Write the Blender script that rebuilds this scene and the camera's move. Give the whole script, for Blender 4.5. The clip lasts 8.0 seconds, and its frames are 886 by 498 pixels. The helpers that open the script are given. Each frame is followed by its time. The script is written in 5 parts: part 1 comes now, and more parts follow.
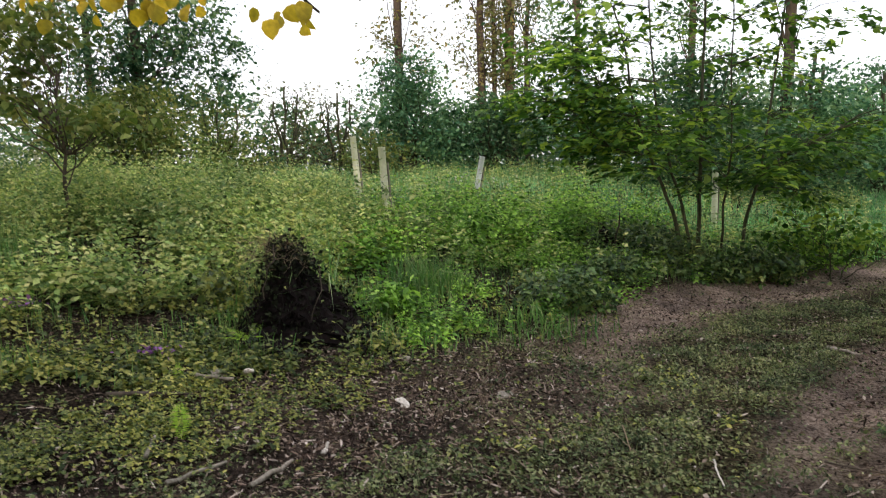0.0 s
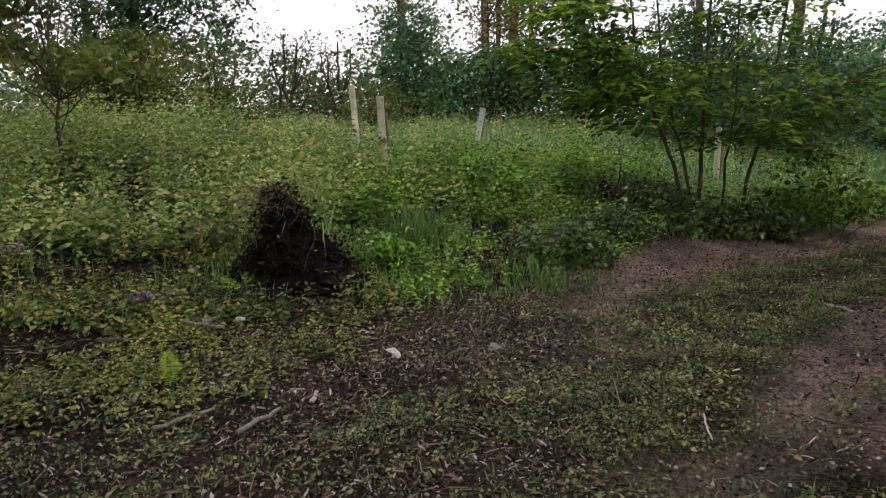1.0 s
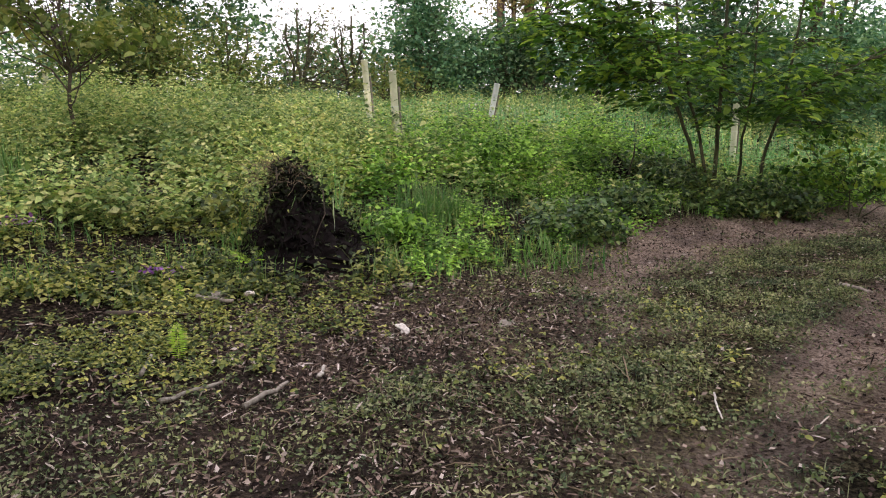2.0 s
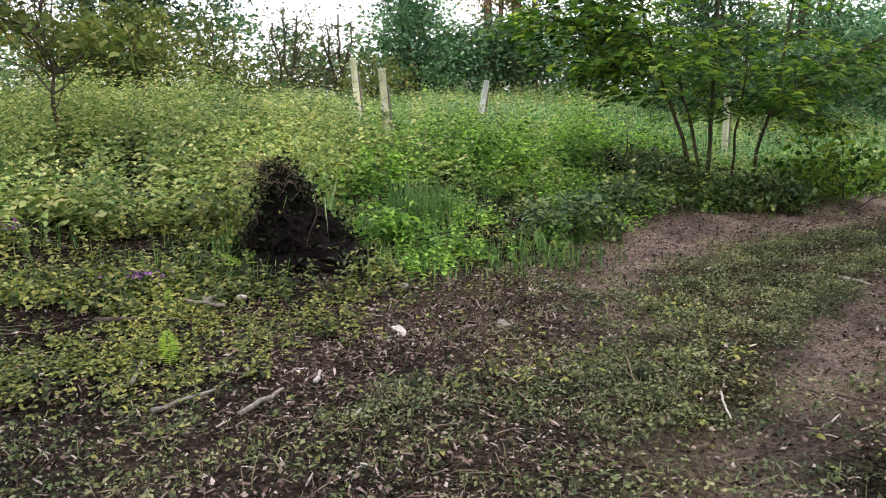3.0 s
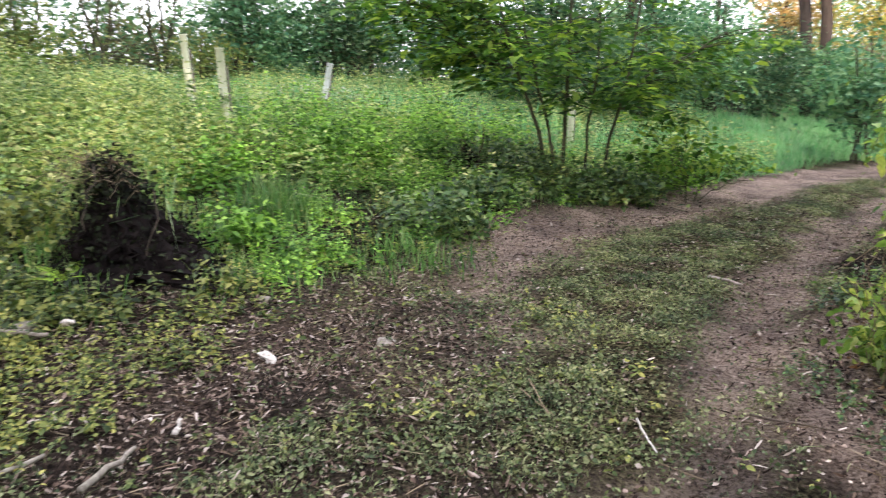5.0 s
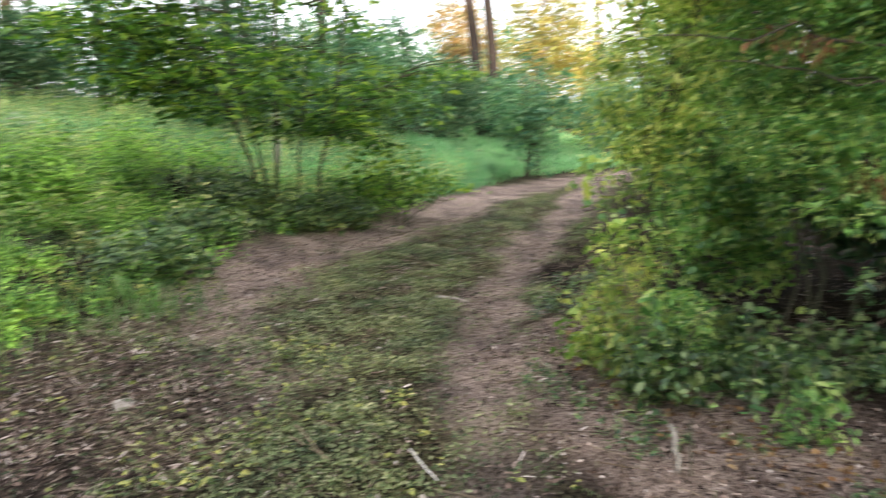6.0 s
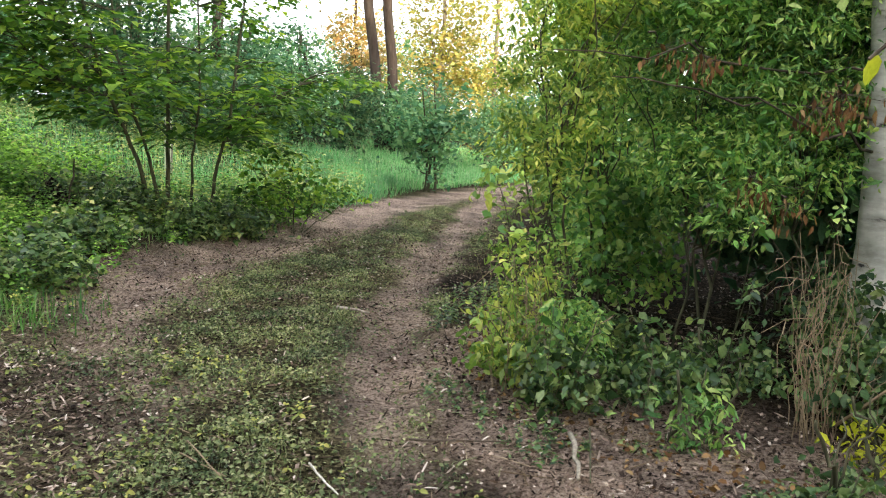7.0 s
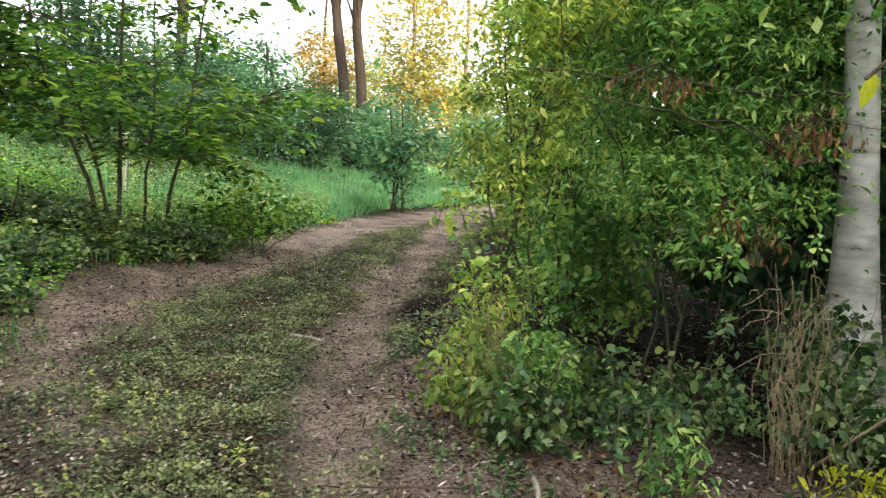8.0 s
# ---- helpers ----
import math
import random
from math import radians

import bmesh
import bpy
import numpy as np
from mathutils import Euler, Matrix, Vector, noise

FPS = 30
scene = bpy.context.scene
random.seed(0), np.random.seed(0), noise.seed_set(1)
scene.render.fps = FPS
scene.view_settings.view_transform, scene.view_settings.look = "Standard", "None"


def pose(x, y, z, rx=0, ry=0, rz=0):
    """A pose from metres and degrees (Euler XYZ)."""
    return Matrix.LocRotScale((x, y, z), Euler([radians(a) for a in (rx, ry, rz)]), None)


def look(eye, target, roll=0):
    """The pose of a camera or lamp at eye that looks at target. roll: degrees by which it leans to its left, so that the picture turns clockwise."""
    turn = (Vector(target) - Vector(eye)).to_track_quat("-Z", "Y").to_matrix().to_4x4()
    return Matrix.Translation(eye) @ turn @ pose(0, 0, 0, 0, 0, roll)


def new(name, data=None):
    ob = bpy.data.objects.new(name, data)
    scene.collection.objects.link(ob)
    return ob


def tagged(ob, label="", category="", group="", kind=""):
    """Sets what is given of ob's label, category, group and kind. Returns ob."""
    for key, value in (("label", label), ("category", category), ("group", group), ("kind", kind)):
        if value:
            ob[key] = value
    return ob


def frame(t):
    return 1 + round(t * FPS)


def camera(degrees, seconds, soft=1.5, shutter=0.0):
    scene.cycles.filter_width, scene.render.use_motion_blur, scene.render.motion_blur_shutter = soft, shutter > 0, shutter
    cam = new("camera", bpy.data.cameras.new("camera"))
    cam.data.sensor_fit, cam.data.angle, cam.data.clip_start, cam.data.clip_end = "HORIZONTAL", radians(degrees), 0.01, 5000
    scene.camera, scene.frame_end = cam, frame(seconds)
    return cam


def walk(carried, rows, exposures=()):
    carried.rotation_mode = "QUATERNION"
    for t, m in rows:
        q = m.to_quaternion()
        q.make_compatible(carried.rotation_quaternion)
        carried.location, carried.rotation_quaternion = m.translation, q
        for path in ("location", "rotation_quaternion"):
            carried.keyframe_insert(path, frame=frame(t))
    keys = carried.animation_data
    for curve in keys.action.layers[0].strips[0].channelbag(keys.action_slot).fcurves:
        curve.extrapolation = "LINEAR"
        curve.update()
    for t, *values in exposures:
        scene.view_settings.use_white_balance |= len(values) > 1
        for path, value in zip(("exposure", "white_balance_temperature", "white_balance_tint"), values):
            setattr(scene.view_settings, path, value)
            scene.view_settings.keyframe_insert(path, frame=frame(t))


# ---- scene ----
# The shot: a handheld camera stands at the edge of a woodland track, steps forward and turns right.
cam = camera(59.3, 8.0, soft=1.1, shutter=0.5)
PATH = [
    (0, (-0.042, -0.991, 1.477), (-0.012, 0.999, 1.276), -1.4),
    (0.5, (0.023, -0.933, 1.455), (0.061, 1.049, 1.194), -0.9),
    (1, (0.015, -0.919, 1.442), (0.038, 1.056, 1.124), -0.6),
    (1.5, (0.043, -0.9, 1.428), (0.029, 1.066, 1.063), -0.3),
    (3, (-0.002, -0.771, 1.409), (0.012, 1.193, 1.03), -1.1),
    (3.5, (-0.079, -0.63, 1.392), (-0.045, 1.337, 1.032), -2.2),
    (4, (-0.185, -0.409, 1.386), (-0.094, 1.556, 1.03), -2.4),
    (4.2, (-0.179, -0.373, 1.46), (-0.01, 1.582, 1.074), -2.1),
    (5.3, (-0.288, -0.072, 1.491), (0.296, 1.792, 1.06), 0.8),
    (5.5, (-0.323, -0.012, 1.518), (0.391, 1.808, 1.094), 0.5),
    (6, (-0.497, -0.003, 1.562), (0.653, 1.591, 1.192), 0.9),
    (6.3, (-0.568, -0.013, 1.561), (0.756, 1.45, 1.233), 1.8),
    (6.5, (-0.567, -0.007, 1.548), (0.775, 1.439, 1.221), 2.3),
    (7, (-0.488, 0.056, 1.524), (0.869, 1.488, 1.197), 2.8),
    (7.5, (-0.364, 0.137, 1.507), (1.004, 1.569, 1.227), 3.1),
    (8, (-0.244, 0.212, 1.535), (1.171, 1.598, 1.259), 3.5),
]
walk(cam, [(t, look(eye, target, roll)) for t, eye, target, roll in PATH],
     exposures=[(0.0, 0.66, 6350, 13), (0.5, 0.19, 6450, 19), (1.0, 0.17, 6450, 23), (1.3, 0.45, 6450, 23), (1.7, 0.77, 6450, 23), (2.8, 1.24, 6250, 20), (3.2, 1.09, 6200, 19), (3.6, 0.74, 6150, 19), (4.0, 0.44, 6150, 18), (4.2, 0.26, 6150, 17), (5.3, 1.86, 6000, 17), (5.6, 1.68, 6000, 17), (6.0, 1.6, 6150, 13), (7.0, 1.56, 6300, 8), (7.5, 1.74, 6300, 8), (8.0, 1.5, 6350, 7)])

# ---- world, sun ----
SUN_ELEV, SUN_TRAVEL = radians(12.0), Vector((0.30, 0.954, 0.0)).normalized()
world = bpy.data.worlds.new("world")
scene.world = world
world.use_nodes = True
wn, wl = world.node_tree.nodes, world.node_tree.links
sky = wn.new("ShaderNodeTexSky")
sky.sky_type, sky.sun_disc = "NISHITA", False
sky.sun_elevation = SUN_ELEV
sky.sun_rotation = math.atan2(-SUN_TRAVEL.x, -SUN_TRAVEL.y)
sky.air_density, sky.dust_density, sky.ozone_density = 1.0, 3.0, 1.0
haze = wn.new("ShaderNodeMix")
haze.data_type = "RGBA"
haze.inputs[0].default_value = 0.62
haze.inputs[7].default_value = (10.4, 10.1, 10.3, 1)
wl.new(sky.outputs[0], haze.inputs[6])
wl.new(haze.outputs[2], wn["Background"].inputs[0])
wn["Background"].inputs[1].default_value = 0.15
sun = new("sun", bpy.data.lights.new("sun", "SUN"))
sun.data.energy, sun.data.angle, sun.data.color = 2.8, radians(0.6), (1.0, 0.78, 0.52)
ray = SUN_TRAVEL * math.cos(SUN_ELEV) - Vector((0, 0, math.sin(SUN_ELEV)))
sun.matrix_world = ray.to_track_quat("-Z", "Y").to_matrix().to_4x4()

# ---- small numeric tools ----
RNG = np.random.default_rng(7)


def grid_noise(x, y, scale, seed=0):
    """Smooth value noise, 0 to 1, over arrays of x and y."""
    x, y = np.asarray(x, float) / scale + 311.7 + seed * 17.3, np.asarray(y, float) / scale + 127.1 + seed * 9.1
    i, j = np.floor(x).astype(np.int64), np.floor(y).astype(np.int64)
    u, v = x - i, y - j
    u, v = u * u * (3 - 2 * u), v * v * (3 - 2 * v)

    def corner(a, b):
        n = (a * 374761393 + b * 668265263 + seed * 974634777) & 0xFFFFFFFF
        n = ((n ^ (n >> 13)) * 1274126177) & 0xFFFFFFFF
        return ((n ^ (n >> 16)) & 0xFFFF) / 65535.0

    return (corner(i, j) * (1 - u) + corner(i + 1, j) * u) * (1 - v) + (corner(i, j + 1) * (1 - u) + corner(i + 1, j + 1) * u) * v


def smooth(a, b, x):
    t = np.clip((np.asarray(x, float) - a) / (b - a), 0, 1)
    return t * t * (3 - 2 * t)


def line_distance(x, y, pts):
    """Distance of each (x, y) from a polyline."""
    best = np.full(np.shape(x), 1e9)
    for (ax, ay), (bx, by) in zip(pts[:-1], pts[1:]):
        dx, dy = bx - ax, by - ay
        t = np.clip(((x - ax) * dx + (y - ay) * dy) / (dx * dx + dy * dy), 0, 1)
        best = np.minimum(best, np.hypot(x - ax - t * dx, y - ay - t * dy))
    return best


# ---- plan of the place ----
RUT_LEFT = [(-2.2, 1.6), (-0.9, 2.9), (0.3, 4.3), (1.3, 5.6), (2.2, 6.7), (3.7, 7.8), (6.0, 9.1), (8.5, 10.7), (12.0, 12.2), (17.0, 13.2)]
RUT_RIGHT = [(-0.6, -0.6), (0.6, 1.3), (1.45, 2.35), (2.1, 3.15), (3.05, 4.3), (4.2, 5.45), (5.7, 6.75), (7.4, 8.0), (11.5, 11.3), (17.0, 12.6)]
MIDDLE = [(-2.2, -0.2), (0.0, 2.3), (1.4, 4.2), (2.7, 5.6), (4.2, 6.9), (6.5, 8.5), (11.6, 11.7), (17.0, 12.9)]
HEDGE_LINE = [(2.3, -3.0), (2.6, 0.6), (2.45, 1.5), (2.5, 2.3), (2.75, 3.1), (3.2, 3.7), (5.15, 5.3), (7.8, 7.5), (12.6, 11.2), (18.0, 12.0)]


def height(x, y):
    """The lie of the land: a flat track, and a low bank that rises away from it."""
    x, y = np.asarray(x, float), np.asarray(y, float)
    s = 0.75 * y - 0.55 * x
    h = 0.98 * smooth(2.9, 10.2, s) + 0.32 * smooth(8.0, 13.5, s) - 0.05
    h = h + 0.10 * (grid_noise(x, y, 2.3, 1) - 0.5) * smooth(3.4, 5.0, s)
    h = h + 0.04 * (grid_noise(x, y, 0.7, 2) - 0.5) + 0.045 * (grid_noise(x, y, 0.26, 3) - 0.5) + 0.022 * (grid_noise(x, y, 0.11, 4) - 0.5)
    h = h - 0.035 * np.exp(-((line_distance(x, y, RUT_RIGHT) / 0.28) ** 2)) - 0.03 * np.exp(-((line_distance(x, y, RUT_LEFT) / 0.3) ** 2))
    return h


def bare(x, y):
    """How bare the soil is, 0 to 1: the two ruts of the track and the littered ground beside them."""
    n = 0.5 * grid_noise(x, y, 0.9, 5) + 0.5 * grid_noise(x, y, 0.28, 6) - 0.5
    r = (1 - smooth(0.12, 0.42, line_distance(x, y, RUT_RIGHT) + 0.5 * n)) * (0.65 + 0.35 * smooth(2.4, 3.6, y))
    l = (1 - smooth(0.25, 0.75, line_distance(x, y, RUT_LEFT) + 0.6 * n)) * (0.45 + 0.55 * smooth(0.9, 1.8, x))
    near = (1 - smooth(0.6, 1.5, np.hypot((x + 0.1) * 0.85, (y - 4.2) * 0.8) + 1.1 * n)) * 0.85
    near = np.maximum(near, (1 - smooth(2.2, 3.0, y + 0.2 * x + 1.6 * n)) * (1 - smooth(0.7, 1.5, x)) * 0.55)
    d = line_distance(x, y, HEDGE_LINE[1:6]) + 0.5 * n
    hedge = np.where(hedge_side(x, y), 1 - smooth(0.6, 1.9, d), 1 - smooth(0.25, 0.85, d))
    return np.clip(np.maximum.reduce([r, l, near, hedge * 0.9]), 0, 1)


def on_track(x, y):
    """1 on the mown track, 0 off it."""
    d = line_distance(x, y, MIDDLE)
    return 1 - smooth(1.15, 1.75, d + 0.7 * (grid_noise(x, y, 0.8, 8) - 0.5))


def hedge_side(x, y):
    """True on the hedge's side of its foot line."""
    best, side = np.full(np.shape(x), 1e9), np.zeros(np.shape(x))
    for (ax, ay), (bx, by) in zip(HEDGE_LINE[:-1], HEDGE_LINE[1:]):
        dx, dy = bx - ax, by - ay
        t = np.clip(((x - ax) * dx + (y - ay) * dy) / (dx * dx + dy * dy), 0, 1)
        d = np.hypot(x - ax - t * dx, y - ay - t * dy)
        cross = dx * (y - ay) - dy * (x - ax)
        side = np.where(d < best, cross, side)
        best = np.minimum(best, d)
    return side < 0


# ---- materials ----
def material(name):
    m = bpy.data.materials.new(name)
    m.use_nodes = True
    return m, m.node_tree.nodes, m.node_tree.links, m.node_tree.nodes["Principled BSDF"]


def ramp_of(nodes, stops):
    r = nodes.new("ShaderNodeValToRGB")
    e = r.color_ramp.elements
    while len(e) < len(stops):
        e.new(0.5)
    for el, (p, c) in zip(e, stops):
        el.position, el.color = p, (*c, 1)
    return r


def noise_of(nodes, links, scale, detail=4.0, rough=0.55, stretch=None):
    co = nodes.new("ShaderNodeTexCoord")
    n = nodes.new("ShaderNodeTexNoise")
    n.inputs["Scale"].default_value, n.inputs["Detail"].default_value, n.inputs["Roughness"].default_value = scale, detail, rough
    if stretch:
        mp = nodes.new("ShaderNodeMapping")
        mp.inputs["Scale"].default_value = stretch
        links.new(co.outputs["Object"], mp.inputs[0])
        links.new(mp.outputs[0], n.inputs["Vector"])
    else:
        links.new(co.outputs["Object"], n.inputs["Vector"])
    return n


def mix_of(nodes, links, kind, fac, a, b):
    m = nodes.new("ShaderNodeMix")
    m.data_type, m.blend_type = "RGBA", kind
    for slot, v in ((0, fac), (6, a), (7, b)):
        if isinstance(v, (int, float)):
            m.inputs[slot].default_value = v
        elif isinstance(v, tuple):
            m.inputs[slot].default_value = (*v, 1)
        else:
            links.new(v, m.inputs[slot])
    return m.outputs[2]


def leaf_material(name, colours, through_share=0.35, rough=0.5, patch=1.2, gain=(1.24, 1.40, 1.5), gloss=0.2):
    """Foliage: each leaf its own tone, drifting in patches, partly translucent."""
    m, n, l, p = material(name)
    geo = n.new("ShaderNodeNewGeometry")
    k = len(colours)
    r = ramp_of(n, [((i + 0.5) / k, tuple(v * g for v, g in zip(c, gain))) for i, c in enumerate(colours)])
    l.new(geo.outputs["Random Per Island"], r.inputs[0])
    big = noise_of(n, l, patch, 3.0)
    tone = ramp_of(n, [(0.32, (0.42, 0.50, 0.48)), (0.68, (1.45, 1.34, 1.16))])
    l.new(big.outputs[0], tone.inputs[0])
    col = mix_of(n, l, "MULTIPLY", 1.0, r.outputs[0], tone.outputs[0])
    fine = noise_of(n, l, 60.0, 2.0)
    tone2 = ramp_of(n, [(0.3, (0.78, 0.78, 0.78)), (0.7, (1.15, 1.15, 1.15))])
    l.new(fine.outputs[0], tone2.inputs[0])
    col = mix_of(n, l, "MULTIPLY", 1.0, col, tone2.outputs[0])
    l.new(col, p.inputs["Base Color"])
    p.inputs["Roughness"].default_value = rough
    p.inputs["Specular IOR Level"].default_value = gloss
    t = n.new("ShaderNodeBsdfTranslucent")
    l.new(mix_of(n, l, "MULTIPLY", 1.0, col, (1.2, 1.25, 0.8)), t.inputs[0])
    mx = n.new("ShaderNodeMixShader")
    mx.inputs[0].default_value = through_share
    l.new(p.outputs[0], mx.inputs[1])
    l.new(t.outputs[0], mx.inputs[2])
    l.new(mx.outputs[0], n["Material Output"].inputs[0])
    return m


def bark_material(name, dark, light, scale=14.0, stretch=(1, 1, 0.18), bump=0.6):
    m, n, l, p = material(name)
    a = noise_of(n, l, scale, 6.0, 0.65, stretch)
    r = ramp_of(n, [(0.3, dark), (0.7, light)])
    l.new(a.outputs[0], r.inputs[0])
    b = noise_of(n, l, 2.2, 3.0)
    r2 = ramp_of(n, [(0.3, (0.75, 0.8, 0.72)), (0.7, (1.15, 1.1, 1.05))])
    l.new(b.outputs[0], r2.inputs[0])
    l.new(mix_of(n, l, "MULTIPLY", 1.0, r.outputs[0], r2.outputs[0]), p.inputs["Base Color"])
    p.inputs["Roughness"].default_value = 0.88
    p.inputs["Specular IOR Level"].default_value = 0.15
    bp = n.new("ShaderNodeBump")
    bp.inputs["Strength"].default_value, bp.inputs["Distance"].default_value = bump, 0.01
    l.new(a.outputs[0], bp.inputs["Height"])
    l.new(bp.outputs[0], p.inputs["Normal"])
    return m


def ground_material():
    m, n, l, p = material("soil_and_moss_shade")
    at = n.new("ShaderNodeAttribute")
    at.attribute_name = "bare"
    speck = noise_of(n, l, 42.0, 8.0, 0.78)
    soil = ramp_of(n, [(0.36, (0.020, 0.014, 0.011)), (0.45, (0.17, 0.128, 0.102)), (0.53, (0.40, 0.315, 0.255)), (0.67, (0.58, 0.48, 0.41))])
    l.new(speck.outputs[0], soil.inputs[0])
    wide = noise_of(n, l, 1.6, 5.0, 0.6)
    damp = ramp_of(n, [(0.36, (0.66, 0.64, 0.66)), (0.62, (1.42, 1.36, 1.32))])
    l.new(wide.outputs[0], damp.inputs[0])
    soil_c = mix_of(n, l, "MULTIPLY", 1.0, soil.outputs[0], damp.outputs[0])
    moss_n = noise_of(n, l, 38.0, 5.0, 0.7)
    # Near-black stops put the shade between plants into the moss colour.
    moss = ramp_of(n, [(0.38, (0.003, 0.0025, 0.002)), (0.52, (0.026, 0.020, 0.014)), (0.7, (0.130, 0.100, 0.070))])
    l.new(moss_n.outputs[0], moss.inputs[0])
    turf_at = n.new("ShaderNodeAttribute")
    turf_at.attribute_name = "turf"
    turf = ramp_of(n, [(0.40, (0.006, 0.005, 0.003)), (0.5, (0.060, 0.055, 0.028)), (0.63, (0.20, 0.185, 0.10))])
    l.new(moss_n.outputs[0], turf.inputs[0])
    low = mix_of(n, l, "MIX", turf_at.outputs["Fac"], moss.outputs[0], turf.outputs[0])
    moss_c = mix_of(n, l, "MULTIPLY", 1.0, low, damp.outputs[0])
    l.new(mix_of(n, l, "MIX", at.outputs["Fac"], moss_c, soil_c), p.inputs["Base Color"])
    p.inputs["Roughness"].default_value = 0.95
    p.inputs["Specular IOR Level"].default_value = 0.04
    bp = n.new("ShaderNodeBump")
    bp.inputs["Strength"].default_value, bp.inputs["Distance"].default_value = 1.0, 0.08
    l.new(speck.outputs[0], bp.inputs["Height"])
    l.new(bp.outputs[0], p.inputs["Normal"])
    return m


def mottled(name, stops, scale, rough=0.8, bump=0.4, islands=False, gloss=0.08):
    """A matt surface with tone from noise, or per piece."""
    m, n, l, p = material(name)
    a = noise_of(n, l, scale, 5.0, 0.6)
    r = ramp_of(n, stops)
    if islands:
        geo = n.new("ShaderNodeNewGeometry")
        l.new(geo.outputs["Random Per Island"], r.inputs[0])
        tone = ramp_of(n, [(0.3, (0.7, 0.7, 0.7)), (0.7, (1.2, 1.2, 1.2))])
        l.new(a.outputs[0], tone.inputs[0])
        l.new(mix_of(n, l, "MULTIPLY", 1.0, r.outputs[0], tone.outputs[0]), p.inputs["Base Color"])
    else:
        l.new(a.outputs[0], r.inputs[0])
        l.new(r.outputs[0], p.inputs["Base Color"])
    p.inputs["Roughness"].default_value = rough
    p.inputs["Specular IOR Level"].default_value = gloss
    bp = n.new("ShaderNodeBump")
    bp.inputs["Strength"].default_value, bp.inputs["Distance"].default_value = bump, 0.006
    l.new(a.outputs[0], bp.inputs["Height"])
    l.new(bp.outputs[0], p.inputs["Normal"])
    return m


GROUND = ground_material()
GRASS = leaf_material("grass_blades", [(0.0633, 0.1495, 0.0345), (0.0978, 0.1955, 0.0460), (0.1380, 0.2300, 0.0633), (0.1955, 0.2300, 0.0920)], 0.3, 0.45)
MEADOW = leaf_material("meadow_grass", [(0.106, 0.285, 0.100), (0.146, 0.350, 0.127), (0.199, 0.376, 0.170), (0.318, 0.389, 0.227)], 0.3, 0.5)
HERB = leaf_material("herb_leaves", [(0.0451, 0.0991, 0.0157), (0.1123, 0.2098, 0.0348), (0.2093, 0.3519, 0.0563), (0.3375, 0.4789, 0.0944)], 0.35, 0.5)
HERB_DULL = leaf_material("dull_herb_leaves", [(0.0926, 0.1371, 0.0471), (0.1886, 0.2576, 0.0830), (0.3340, 0.3802, 0.1336), (0.4742, 0.4257, 0.1925)], 0.35, 0.6, 0.8)
COVER = leaf_material("ground_cover_leaves", [(0.0295, 0.0442, 0.0138), (0.0831, 0.1057, 0.0299), (0.1777, 0.1895, 0.0515), (0.3152, 0.2815, 0.0807)], 0.3, 0.5, 0.9)
CREEP = leaf_material("creeping_leaves", [(0.0385, 0.0500, 0.0218), (0.0972, 0.1153, 0.0459), (0.1676, 0.1821, 0.0778), (0.2421, 0.2253, 0.1174)], 0.2, 0.6, 1.6)
BUSH = leaf_material("bush_leaves", [(0.0320, 0.0750, 0.0144), (0.0719, 0.1420, 0.0235), (0.1318, 0.2187, 0.0352), (0.2725, 0.3370, 0.0523)], 0.5, 0.5, 1.0)
HEDGE = leaf_material("hedge_leaves", [(0.0620, 0.1424, 0.0376), (0.1321, 0.2521, 0.0622), (0.2311, 0.3631, 0.0945), (0.3906, 0.4379, 0.1383)], 0.4, 0.42, 1.3, gloss=0.4)
HEDGE_LIGHT = leaf_material("light_hedge_leaves", [(0.0973, 0.1603, 0.0301), (0.1877, 0.2688, 0.0490), (0.3156, 0.3842, 0.0866), (0.4975, 0.4616, 0.1214)], 0.4, 0.42, 1.5, gloss=0.4)
# Undergrowth leaves; their darkness also stands in for shade under bush and hedge.
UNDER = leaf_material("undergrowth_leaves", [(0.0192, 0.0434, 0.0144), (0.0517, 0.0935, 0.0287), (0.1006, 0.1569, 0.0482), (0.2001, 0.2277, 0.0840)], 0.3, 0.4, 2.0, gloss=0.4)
# Own colour of the far trees; also stands in for shade inside the hedge.
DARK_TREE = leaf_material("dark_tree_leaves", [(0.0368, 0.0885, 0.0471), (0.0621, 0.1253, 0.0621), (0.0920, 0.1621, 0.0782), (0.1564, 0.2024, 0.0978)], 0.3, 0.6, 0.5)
BLUE_TREE = leaf_material("grey_green_leaves", [(0.0585, 0.1417, 0.0780), (0.0975, 0.1885, 0.0975), (0.1365, 0.2457, 0.1170), (0.1950, 0.2821, 0.1456)], 0.3, 0.6, 0.5)
OLIVE_TREE = leaf_material("olive_leaves", [(0.0686, 0.0944, 0.0238), (0.1030, 0.1326, 0.0331), (0.1487, 0.1658, 0.0416), (0.2059, 0.1878, 0.0595)], 0.35, 0.6, 0.7)
BROWN_TREE = leaf_material("bronze_leaves", [(0.095, 0.091, 0.042), (0.135, 0.119, 0.056), (0.189, 0.140, 0.063), (0.121, 0.140, 0.056)], 0.35, 0.6, 0.7)
GOLD = leaf_material("golden_leaves", [(0.2482, 0.2797, 0.1042), (0.3722, 0.3772, 0.1243), (0.4655, 0.4334, 0.1663), (0.4136, 0.3074, 0.1042)], 0.4, 0.6, 0.6, gain=(1.2, 1.2, 1.2))
